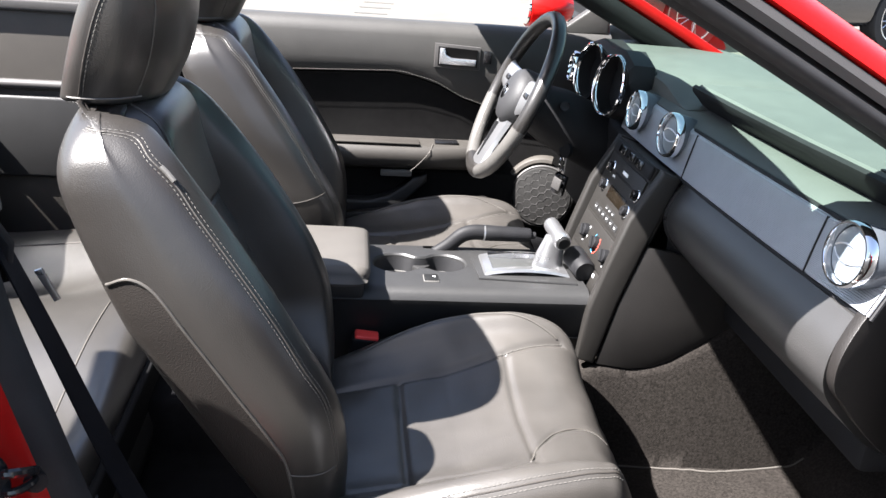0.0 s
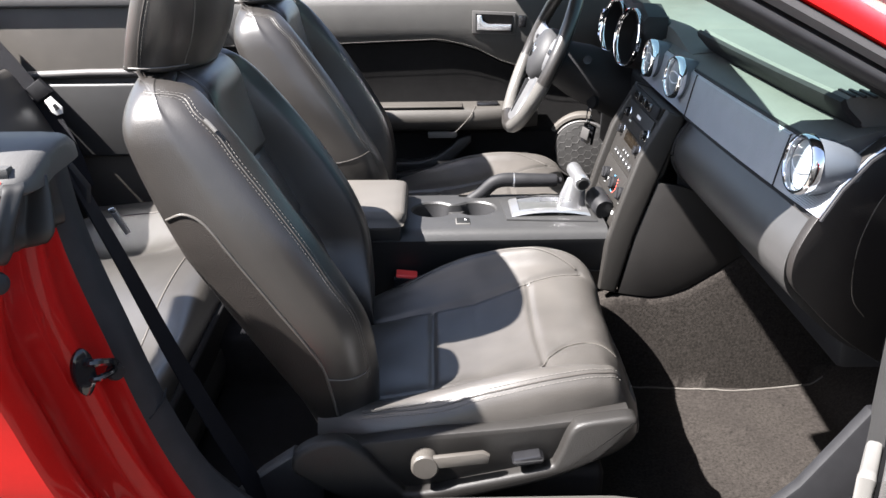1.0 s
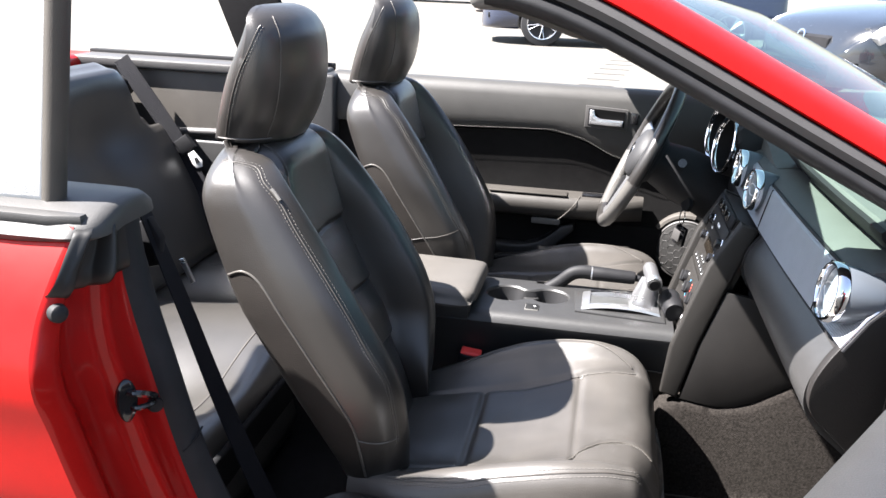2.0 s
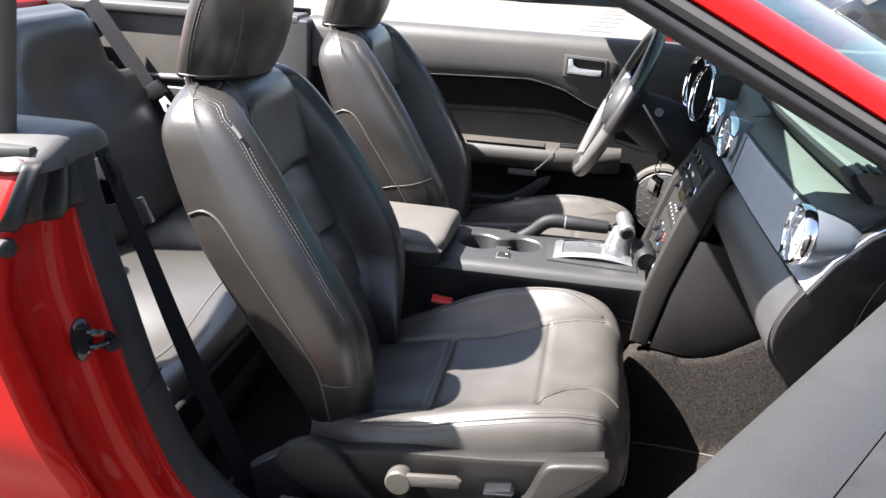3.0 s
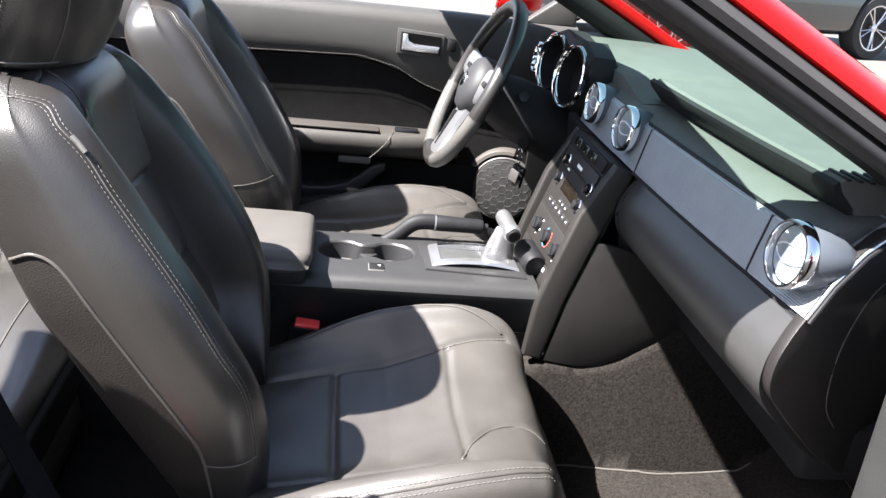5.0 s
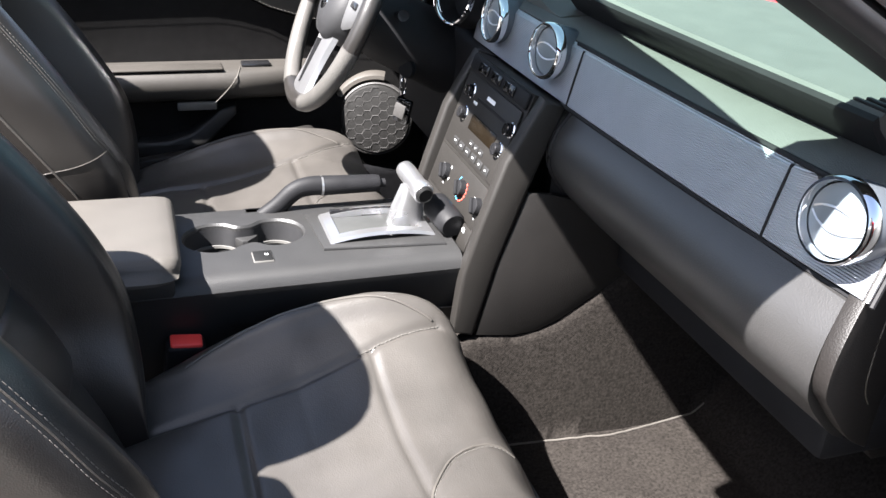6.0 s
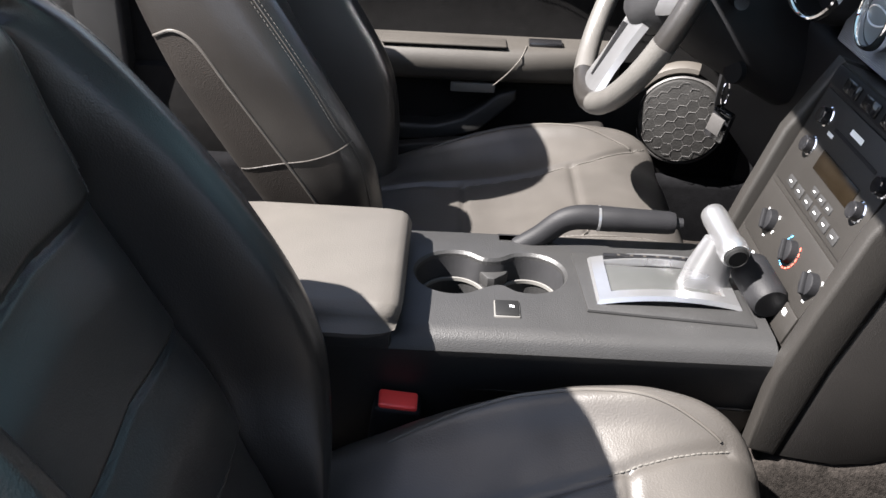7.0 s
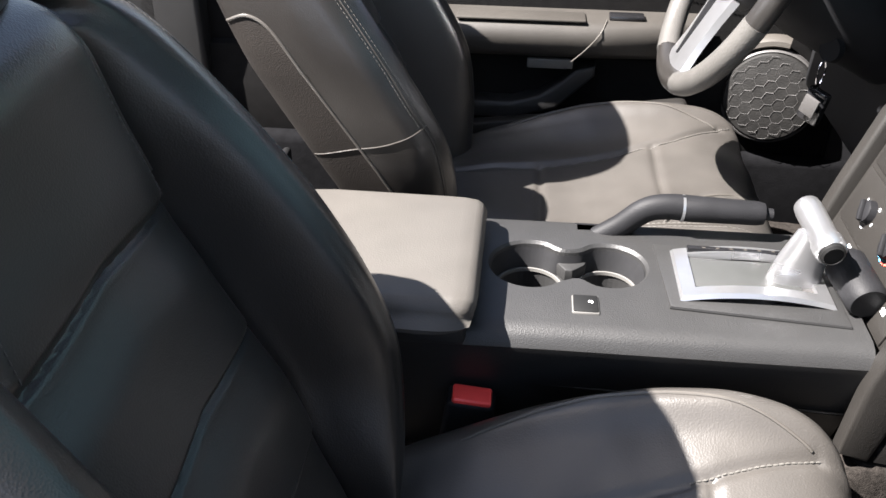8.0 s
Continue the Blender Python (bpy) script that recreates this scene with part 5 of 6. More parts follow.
    # mirror outside
    mir = put("door_mirror", loft([[Vector((0.36 + a, Y(0.97 + w * math.cos(t)), 0.985 + h * math.sin(t))) for t in np.linspace(0, 2 * math.pi, 21)[:-1]] for a, w, h in ((0.0, 0.085, 0.055), (0.03, 0.095, 0.062), (0.08, 0.085, 0.055), (0.12, 0.05, 0.03))]), RED, lab="red door mirror", sharp=50)
    put("mirror_glass", loft([[Vector((0.357, Y(0.97 + 0.078 * math.cos(t)), 0.985 + 0.048 * math.sin(t))) for t in np.linspace(0, 2 * math.pi, 21)[:-1]], [Vector((0.352, Y(0.97 + 0.076 * math.cos(t)), 0.985 + 0.046 * math.sin(t))) for t in np.linspace(0, 2 * math.pi, 21)[:-1]]]), CHROME, mir)
    put("mirror_arm", rbox((0.38, min(Y(0.80), Y(0.92)), 0.940), (0.44, max(Y(0.80), Y(0.92)), 0.965), 0.006), BLACK, mir)
    return d


door(1, "shut driver door with grey trim, black insert and chrome lever", Matrix.Identity(4))
HINGE = Vector((0.54, -0.72, 0))
OPEN = Matrix.Translation((0.505, -0.868, 0)) @ Matrix.Rotation(radians(59), 4, "Z") @ Matrix.Translation(-HINGE)
door(-1, "open passenger door with grey trim, swung wide", OPEN)


# ---------------------------------------------------------------- car body
car = thing("convertible_car", "red convertible car body with open passenger doorway and black sill stripe", "car", at=(-0.5, 0, 0))
# floor pan and carpets


def floor_z(x, y):
    z = 0.270
    if x > 0.74:
        z += (x - 0.74) * 0.9
    a = abs(y)
    if a < 0.168:
        head = interp(x, [0.28, 0.30, 0.34, 0.41, 0.475, 0.537, 0.62], [0.37, 0.45, 0.464, 0.457, 0.476, 0.517, 0.575])
        z = max(z, 0.27 + (head - 0.27) * min(1, (0.168 - a) / 0.031))
    z += 0.007 * noise.noise(Vector((x * 11, y * 11, 0.3))) + 0.0015 * noise.noise(Vector((x * 60, y * 60, 0.9)))
    return z


part("carpet", grid_sheet(-1.0, 0.88, -0.70, 0.70, 170, 300, floor_z), CARPET, car, "charcoal loop carpet", 80)
# dark sheet over the carpet: the footwell's shade as colour
part("rear_floor_shade", grid_sheet(-0.47, -0.16, -0.69, 0.69, 24, 60, lambda x, y: floor_z(x, y) + 0.006), SHADE_BLACK, car, "near-black sheet painting the shade on the rear floor", 80)
hem = [Vector((x, interp(x, [0.20, 0.45, 0.57, 0.65, 0.76], [-0.158, -0.164, -0.174, -0.170, -0.160]) + 0.0015 * math.sin(31 * x), 0)) for x in np.linspace(0.20, 0.76, 70)]
hem = [Vector((p.x, p.y - 0.006, floor_z(p.x, p.y - 0.006) + 0.0015)) for p in hem]
part("carpet_hem", tube(hem, 0.0017, 6), material("hem", (0.060, 0.054, 0.047), 0.9, bump=0.5, bump_scale=600), car)
# sill colour is taken down to black in place of shade
part("left_sill", rbox((-0.66, 0.690, 0.17), (0.90, 0.84, 0.405), 0.02, 3), SHADE_BLACK, car, "driver side sill, blackened for shade")
part("underbody", rbox((-2.0, -0.80, 0.16), (1.6, 0.80, 0.225), 0.01), BLACK, car)

# right quarter: outer skin, door jamb, black trim edge
SKIN = [(-0.465, 0.938), (-0.474, 0.900), (-0.486, 0.830), (-0.484, 0.771), (-0.470, 0.700), (-0.452, 0.628), (-0.430, 0.555), (-0.407, 0.485), (-0.395, 0.420), (-0.370, 0.340), (-0.33, 0.26), (-0.30, 0.20)]
SKIN = [(p.x, p.y) for p in catmull([(x, z, 0) for x, z in SKIN], 5)]


def skin_y(x, z):
    y = -0.918 - 0.010 * math.exp(-((z - 0.77) / 0.05) ** 2)
    y += 0.16 * (z - 0.77 + math.hypot(z - 0.77, 0.05)) - 0.008 + 0.09 * max(0, 0.74 - z)
    if z > 0.84:
        y += 0.75 * max(0, z - 0.84) ** 1.6 * 1.6
    if z < 0.62:
        t = min(1, (0.62 - z) / 0.10)
        y += 0.022 * t * t * math.exp(-((x + 0.62) / 0.28) ** 2)
    if z < 0.40:
        y += (0.40 - z) * 0.35
    return y


rows = []
for fx, z in SKIN:
    row = []
    for k in range(44):
        t = k / 43
        x = fx - 1.6 * t ** 1.5
        row.append(Vector((x, skin_y(x, z), z)))
    rows.append(row)
part("quarter_panel", loft(rows, False, False), RED, car, "glossy red rear quarter panel", 30)
# rear wheel arch is out of view: close the tail
part("tail", rbox((-2.15, -0.86, 0.25), (-2.02, 0.86, 0.94), 0.05, 4), RED, car)
part("rear_deck", rbox((-2.10, -0.80, 0.90), (-1.42, 0.80, 0.955), 0.03, 3), RED, car)
part("quarter_panel", prism([(-2.1, 0.20), (-0.66, 0.20), (-0.66, 0.90), (-0.70, 0.945), (-2.1, 0.945)], "y", 0.74, 0.91, 0.03, 3), RED, car)

INNER = [(-0.456, 0.955), (-0.450, 0.905), (-0.444, 0.850), (-0.430, 0.785), (-0.408, 0.706), (-0.378, 0.600), (-0.344, 0.512), (-0.314, 0.464), (-0.256, 0.410), (-0.190, 0.380), (-0.08, 0.372), (0.06, 0.368)]
INNER = [(p.x, p.y) for p in catmull([(x, z, 0) for x, z in INNER], 5)]
jrows = []
for (ox, oz), (ix, iz) in zip(SKIN, INNER):
    oy = skin_y(ox, oz)
    d = [(0.0, 0.0, 0.0), (0.02, 0.006, 0.004), (0.09, 0.013, 0.016), (0.15, 0.013, 0.028), (0.20, 0.005, 0.036), (0.32, -0.014, 0.052), (0.40, -0.019, 0.066), (0.45, -0.017, 0.076), (0.50, -0.007, 0.088), (0.56, -0.006, 0.095), (0.61, 0.006, 0.101), (0.66, 0.008, 0.108), (0.75, 0.003, 0.120), (0.88, -0.002, 0.138), (1.0, 0.0, 0.155)]
    jrows.append([Vector((ox + (ix - ox) * f + bx, oy + dy * ((-0.765 - oy) / 0.155), oz + (iz - oz) * f)) for f, bx, dy in d])
JS = []
for r in jrows:
    JS.append([Vector((p.x, p.y, min(p.z, 0.930))) for p in catmull(r, 4)])
part("door_jamb", loft(JS, False, False), RED, car, "red painted door jamb with pressed steps", 50)
# black weather trim along the opening
trim_rows = []
for ix, iz in INNER[3:-11]:
    trim_rows.append([Vector(p) for p in ((ix - 0.004, -0.772, iz - 0.002), (ix + 0.006, -0.767, iz + 0.006), (ix + 0.011, -0.757, iz + 0.016), (ix + 0.012, -0.742, iz + 0.024), (ix + 0.004, -0.728, iz + 0.024), (ix - 0.03, -0.715, iz - 0.01))])
part("opening_trim", loft(trim_rows, False, False), RUBBER, car, "charcoal plastic trim round the doorway", 40)
part("trim_joint", tube([(-0.378, -0.770, 0.604), (-0.364, -0.757, 0.620), (-0.364, -0.738, 0.628)], 0.0015, 6), BLACK, car)

# rubber boot at the belt end of the jamb: a folded skin over the jamb's head
OZ = [z for _, z in SKIN]
boot = []
for v in np.linspace(0, 1, 22):
    ring = []
    for c in range(1, len(JS[0])):
        u = c / (len(JS[0]) - 1)
        low = 0.864 - 0.020 * ease(u * 2.2)
        head = 0.937
        z = head + (low - head) * v
        k = float(np.interp(-z, [-q for q in OZ], range(len(OZ))))
        i0 = min(int(k), len(JS) - 2)
        p = JS[i0][c].lerp(JS[i0 + 1][c], k - i0)
        p = Vector((p.x, p.y, p.z + max(0, z - OZ[0]) + 0.005 * (1 - v) ** 2))
        fat = 0.015 + 0.0085 * math.sin(17 * u + 0.9 + 0.8 * v) * min(1, 0.1 + 1.4 * v) + 0.004 * (1 - u) * v
        fat *= min(1, 4.5 * (1 - v)) ** 0.5 if v > 0.78 else 1.0
        fat *= min(1, max(0.45, (u - 0.05) * 7)) * min(1, 0.25 + 5 * v)
        ring.append(p + Vector((0.85, -0.45, 0)) * fat)
    boot.append(ring)
part("weather_boot", loft(boot, False, False), material("boot_rubber", (0.008, 0.0078, 0.0078), 0.46, vary=0.25, scale=40, spec=0.4), car, "folded black rubber weather boot", 60)
part("bump_stop", lathe([(0, 0), (0.012, 0), (0.013, 0.004), (0.011, 0.013), (0.007, 0.016), (0, 0.0165)], axis_pose((-0.4746, -0.8818, 0.843), (0.85, -0.45, 0)), 20), RUBBER, car, "black rubber bump stop")

# striker
SQ = axis_pose((-0.4275, -0.8185, 0.700), (0.72, -0.69, 0.05), (0, 0, 1))
oval = lathe([(0, 0.006), (0.5, 0.006), (0.85, 0.0055), (1.0, 0.003), (1.0, -0.008)], Matrix.Identity(4), 28)
bmesh.ops.transform(oval, matrix=SQ @ Matrix.Diagonal((0.030, 0.0135, 1, 1)), verts=oval.verts)
st = part("striker_plate", oval, GLOSS_BLACK, car, "black steel door striker")
part("striker_loop", tube(catmull([(-0.424, -0.820, 0.712), (-0.412, -0.822, 0.714), (-0.402, -0.812, 0.709), (-0.398, -0.800, 0.702), (-0.402, -0.792, 0.696)], 4), 0.0048, 8), GLOSS_BLACK, st)
part("striker_loop", tube(catmull([(-0.424, -0.818, 0.690), (-0.410, -0.818, 0.692), (-0.400, -0.806, 0.693), (-0.400, -0.796, 0.692)], 4), 0.0042, 8), GLOSS_BLACK, st)
part("striker_bolt", lathe([(0, 0), (0.010, 0), (0.011, 0.004), (0.009, 0.011), (0, 0.012)], axis_pose((-0.404, -0.792, 0.686), (0.7, -0.7, 0.1)), 16), BLACK, st)

# sill: red rocker, grey sill cover and bright scuff plate
rocker = []
for x in np.linspace(-0.34, 0.75, 30):
    rocker.append([Vector((x, y, z)) for y, z in ((-0.78, 0.20), (-0.895, 0.21), (-0.915, 0.27), (-0.905, 0.335), (-0.880, 0.362), (-0.80, 0.366), (-0.76, 0.366))])
part("rocker", loft(rocker, False, False), RED, car, "glossy red rocker panel", 40)
sill = []
for x in np.linspace(-0.205, 0.72, 44):
    up = interp(x, [-0.205, 0.22, 0.30, 0.34, 0.72], [0.0, 0.0, -0.012, -0.014, -0.014])
    sill.append([Vector((x, y, z)) for y, z in ((-0.872, 0.362), (-0.870, 0.374), (-0.862, 0.378), (-0.790, 0.383), (-0.752, 0.388), (-0.738, 0.412 + up), (-0.728, 0.424 + up), (-0.705, 0.426 + up), (-0.694, 0.415 + up), (-0.690, 0.28))])
part("sill_cover", loft(sill), SILL, car, "grained grey sill cover", 35)
for k in range(4):
    part("sill_rib", rbox((-0.20, -0.858 + 0.018 * k, 0.3785 + 0.0012 * k), (-0.02, -0.852 + 0.018 * k, 0.3815 + 0.0012 * k), 0.001), SILL, car)
part("scuff_plate", prism([(-0.015, -0.862), (-0.012, -0.784), (0.50, -0.784), (0.50, -0.862)], "z", 0.380, 0.3875, 0.002), material("bright_scuff", (0.75, 0.75, 0.74), 0.35, 0.6, bump=0.1, bump_scale=500), car, "bright metal scuff plate")
part("kick_panel", prism([(0.40, 0.36), (0.48, 0.44), (0.56, 0.56), (0.80, 0.60), (0.86, 0.30), (0.50, 0.30)], "y", -0.712, -0.690, 0.006), BLACK, car, "black kick panel ahead of the sill")
part("door_pillar", prism([(0.56, 0.30), (0.86, 0.30), (0.86, 0.90), (0.60, 0.90), (0.56, 0.80)], "y", -0.872, -0.70, 0.01), PLASTIC, car, "dark trim at the front of the doorway")
# stripe on the side
stripe = []
rise = lambda x, z: z + 0.14 * max(-0.25, x + 0.40)
for z in (0.426, 0.466):
    stripe.append([Vector((x, skin_y(x, rise(x, z)) - 0.0012, rise(x, z))) for x in np.linspace(-0.412, -1.6, 40)])
part("side_stripe", loft(stripe, False, False), STRIPE, car, "matt black rocker stripe")
for z0, z1 in ((0.473, 0.478), (0.414, 0.419)):
    part("pin_stripe", loft([[Vector((x, skin_y(x, rise(x, z)) - 0.0012, rise(x, z))) for x in np.linspace(-0.412, -1.6, 40)] for z in (z0, z1)], False, False), STRIPE, car)

# inner quarter trims: right and left
qt = []
for x, w, h in ((-0.437, 0.40, 0.80), (-0.4385, 0.62, 0.90), (-0.444, 0.80, 0.96), (-0.454, 0.91, 0.99), (-0.475, 0.98, 1.0), (-0.53, 1.0, 1.0), (-0.8, 1.0, 1.0), (-1.40, 1.0, 1.0)):
    yc = -0.755
    qt.append([Vector((x, yc + dy * w, 0.905 + max(dz * h, (0.020 if dy > -0.07 else 0.017) if x > -0.50 else 0.0))) for dy, dz in ((-0.104, 0.014), (-0.108, 0.022), (-0.084, 0.036), (-0.05, 0.050), (0.0, 0.054), (0.05, 0.050), (0.074, 0.036), (0.080, 0.014), (0.07, 0.000), (-0.06, 0.000))])
part("quarter_top_trim", loft(qt), QUARTER, car, "rounded grey quarter top trim", 75)
part("quarter_inner", prism([(-1.42, 0.28), (-0.36, 0.28), (-0.36, 0.36), (-0.46, 0.62), (-0.52, 0.905), (-1.42, 0.905)], "y", -0.71, -0.682, 0.005), PLASTIC, car)
part("belt_moulding", prism([(-0.50, -0.846), (-0.46, -0.836), (-0.46, -0.822), (-1.5, -0.822), (-1.5, -0.846)], "z", 0.936, 0.950, 0.003), QUARTER, car)
part("quarter_inner", prism([(-1.45, 0.28), (-0.65, 0.28), (-0.65, 0.938), (-1.45, 0.945)], "y", 0.705, 0.735, 0.005), PLASTIC_WARM, car, "grey left quarter trim")
part("quarter_ledge", prism([(-1.45, 0.690), (-0.66, 0.690), (-0.66, 0.80), (-1.45, 0.80)], "z", 0.925, 0.955, 0.008, 3), PLASTIC_GREY, car)
part("quarter_rail", tube([(-1.30, 0.703, 0.740), (-0.95, 0.700, 0.752), (-0.68, 0.703, 0.752)], 0.012, 10), PLASTIC_GREY, car)
part("quarter_pocket", rbox((-1.08, 0.690, 0.52), (-0.70, 0.707, 0.725), 0.012, 3), PLASTIC, car)
part("belt_strip", rbox((-1.45, 0.79, 0.945), (-0.66, 0.815, 0.965), 0.003), BLACK, car)
part("lock_pillar", rbox((-0.74, 0.690, 0.28), (-0.625, 0.80, 0.945), 0.01, 3), PLASTIC, car, "charcoal trim behind the driver door")
part("kick_panel", rbox((0.52, 0.700, 0.26), (0.88, 0.725, 0.66), 0.006), BLACK, car)
part("bulkhead", rbox((-1.46, -0.70, 0.25), (-1.40, 0.70, 0.90), 0.02), BLACK, car)
part("parcel_shelf", rbox((-1.45, -0.69, 0.85), (-1.24, 0.69, 0.905), 0.02, 3), BLACK, car)

# windscreen frame, header, glass, hood
P_X = [-0.01, 0.03, 0.10, 0.20, 0.40, 0.60, 0.80]
pillar_z = smooth_curve(P_X, [1.245, 1.236, 1.211, 1.164, 1.064, 0.962, 0.858])


def pillar_piece(s, section, x0, x1):
    """A length of the windscreen pillar; the section gives inboard and upward offsets from its outer belt line."""
    return loft([[Vector((x, s * (0.694 - 0.060 * x - dy), pillar_z(x - 0.022) - 0.006 + dz)) for dy, dz in section] for x in np.linspace(x0, x1, 26)])


for s in (1, -1):
    part("pillar_trim", pillar_piece(s, [(p.x, p.y) for p in catmull([(a, b, 0) for a, b in ((0.002, -0.002), (0.006, -0.018), (0.020, -0.028), (0.046, -0.031), (0.072, -0.026), (0.088, -0.006), (0.086, 0.024), (0.05, 0.030), (0.02, 0.012))], 3, True)], 0.0, 0.80), BLACK, car, "black windscreen pillar trim")
    part("pillar_seal", pillar_piece(s, [(p.x, p.y) for p in catmull([(a, b, 0) for a, b in ((-0.010, -0.010), (-0.008, -0.022), (0.006, -0.027), (0.016, -0.017), (0.008, -0.003))], 3, True)], -0.005, 0.74), RUBBER, car, "black rubber door seal")
    part("pillar_strip", pillar_piece(s, [(-0.006, 0.000), (-0.009, 0.010), (-0.005, 0.020), (0.012, 0.022), (0.02, 0.006)], 0.0, 0.78), PLASTIC_GREY, car, "grey pillar weather strip", )
    part("pillar_skin", pillar_piece(s, [(p.x, p.y) for p in catmull([(a, b, 0) for a, b in ((-0.004, 0.023), (-0.003, 0.033), (0.010, 0.046), (0.034, 0.057), (0.062, 0.064), (0.080, 0.060), (0.082, 0.036), (0.04, 0.022))], 3, True)], -0.01, 0.80), RED, car, "red painted windscreen pillar")
hdr = []
for y in np.linspace(-0.655, 0.655, 44):
    c = 1 - (y / 0.655) ** 2
    r, f, z = -0.005 + 0.01 * c, interp(abs(y), [0, 0.25, 0.58, 0.655], [0.36, 0.318, 0.275, 0.20]), 1.215 + 0.03 * c
    d = f - r
    hdr.append([Vector((r + d * u, y, z + h - 0.26 * d * u)) for u, h in ((0.0, 0.010), (0.05, -0.004), (0.5, -0.010), (0.95, -0.004), (1.0, 0.008), (0.95, 0.018), (0.5, 0.040), (0.15, 0.044), (0.02, 0.030))])
part("windscreen_header", loft(hdr), PLASTIC_WARM, car, "grey windscreen header with folded sun visors", 40)
part("header_latch", rbox((-0.03, -0.67, 1.205), (0.045, -0.56, 1.262), 0.014, 3), LATCH_GREY, car)
gl = []
for k in range(13):
    t = k / 12
    x, z = 0.10 + 0.72 * t, 1.255 - 0.36 * t - 0.01 * t * (1 - t)
    w = 0.615 + 0.05 * t
    b = 0.085 * min(1, 0.25 + t * 2.2)
    gl.append([Vector((x + (0.4 * b + 0.05 * t) * (1 - (y / w) ** 2), y, z + b * 0.8 * (1 - (abs(y) / w) ** 2.6))) for y in np.linspace(-w, w, 33)])
part("windscreen", loft(gl, False, False), WINDSHIELD, car, "green-tinted windscreen glass")
hd = []
for x in np.linspace(0.95, 2.3, 16):
    hd.append([Vector((x, y, 0.90 - 0.02 * (x - 0.95) - 0.06 * max(0, x - 1.9) - 0.06 * (abs(y) / 0.80) ** 4)) for y in np.linspace(-0.82, 0.82, 25)])
part("hood", loft(hd, False, False), RED, car, "glossy red hood", 40)
part("cowl", rbox((0.84, -0.78, 0.80), (0.99, 0.78, 0.885), 0.01), BLACK, car)
for s in (1, -1):
    part("fender", prism([(0.62, 0.25), (0.80, 0.25), (0.85, 0.60), (1.05, 0.70), (1.5, 0.70), (1.75, 0.40), (2.3, 0.40), (2.3, 0.80), (0.95, 0.88), (0.62, 0.90)], "y", min(s * 0.80, s * 0.93), max(s * 0.80, s * 0.93), 0.03, 3), RED, car)
for wx in (1.35, -1.37):
    for s in (1, -1):
        w = part("wheel", lathe([(0.0, -0.11), (0.22, -0.11), (0.315, -0.10), (0.33, -0.06), (0.33, 0.06), (0.315, 0.10), (0.22, 0.11), (0, 0.09)], axis_pose((wx, s * 0.79, 0.33), (0, s, 0)), 40), TYRE, car)
        part("wheel_rim", lathe([(0, 0.112), (0.20, 0.113), (0.225, 0.116), (0.225, 0.105), (0, 0.10)], axis_pose((wx, s * 0.79, 0.33), (0, s, 0)), 32), ALLOY, w)

# folded-roof pieces standing at the quarters, with unseen pieces that block the sun
roof = thing("soft_top_frame", "pale cloth side panel and black stay of the folded soft top", "convertible top", at=(-0.8, 0, 0.92))
# the panel's rear run is unseen, lengthened to shade the cushion side
slab = prism([(-0.526, 0.950), (-0.492, 1.225), (-0.560, 1.262), (-0.680, 1.290), (-0.980, 1.300), (-1.000, 0.950)], "y", -0.804, -0.778, 0.010, 3)
part("side_panel", slab, TOP_CLOTH, roof, "pale grey cloth side panel")
part("panel_edge", tube([(-0.524, -0.791, 0.951), (-0.491, -0.791, 1.225)], 0.0155, 10), PLASTIC_WARM, roof)
# two unseen cloth pieces added overhead to keep sun off the rear floor
part("roof_shade_side", prism([(-1.02, 1.28), (-1.02, 1.60), (-1.36, 1.62), (-1.36, 1.28)], "y", -0.702, -0.676, 0.010, 3), TOP_CLOTH, roof)
part("roof_shade", prism([(-1.36, -0.70), (-1.02, -0.70), (-1.04, -0.40), (-1.36, -0.40)], "z", 1.585, 1.625, 0.012, 3), TOP_CLOTH, roof, "unseen soft-top cloth section that shades the rear floor")
part("stay", prism([(-0.92, 0.945), (-0.74, 0.945), (-0.80, 1.12), (-0.88, 1.32), (-1.12, 1.32), (-1.00, 1.14)], "y", 0.735, 0.765, 0.008), BLACK_CLOTH, roof, "black cloth-covered stay")


# ---------------------------------------------------------------- belts
def ribbon(path, width, thick, across, end=None):
    a = Vector(across).normalized() * width / 2
    P = [Vector(p) for p in path]
    rings = []
    for i, p in enumerate(P):
        t = (P[min(i + 1, len(P) - 1)] - P[max(i - 1, 0)]).normalized()
        if end:
            f = i / (len(P) - 1)
            a = (Vector(across) * (1 - f) + Vector(end) * f).normalized() * width / 2
        n = t.cross(a).normalized() * thick / 2
        rings.append([p - a - n, p + a - n, p + a + n, p - a + n])
    return loft(rings)


belt = thing("seat_belt", "black passenger seat belt hanging down beside the doorway", "seat belt", "seat belts", (-0.4, -0.66, 0.40))
part("webbing", ribbon(catmull([(-0.485, -0.655, 0.925), (-0.462, -0.655, 0.865), (-0.425, -0.650, 0.760), (-0.385, -0.645, 0.640), (-0.340, -0.640, 0.520), (-0.290, -0.640, 0.400), (-0.270, -0.640, 0.30)], 5), 0.042, 0.002, (-0.22, 0.95, 0.0), (0.25, 0.95, 0.10)), WEBBING, belt)
part("belt_guide", prism([(-0.490, 0.890), (-0.470, 0.900), (-0.452, 0.870), (-0.458, 0.830), (-0.474, 0.826)], "y", -0.662, -0.645, 0.004), BLACK, belt, "black plastic belt guide")
part("belt_tongue", prism([(-0.442, 0.832), (-0.434, 0.835), (-0.418, 0.800), (-0.424, 0.797)], "y", -0.634, -0.629, 0.001), SATIN, belt)
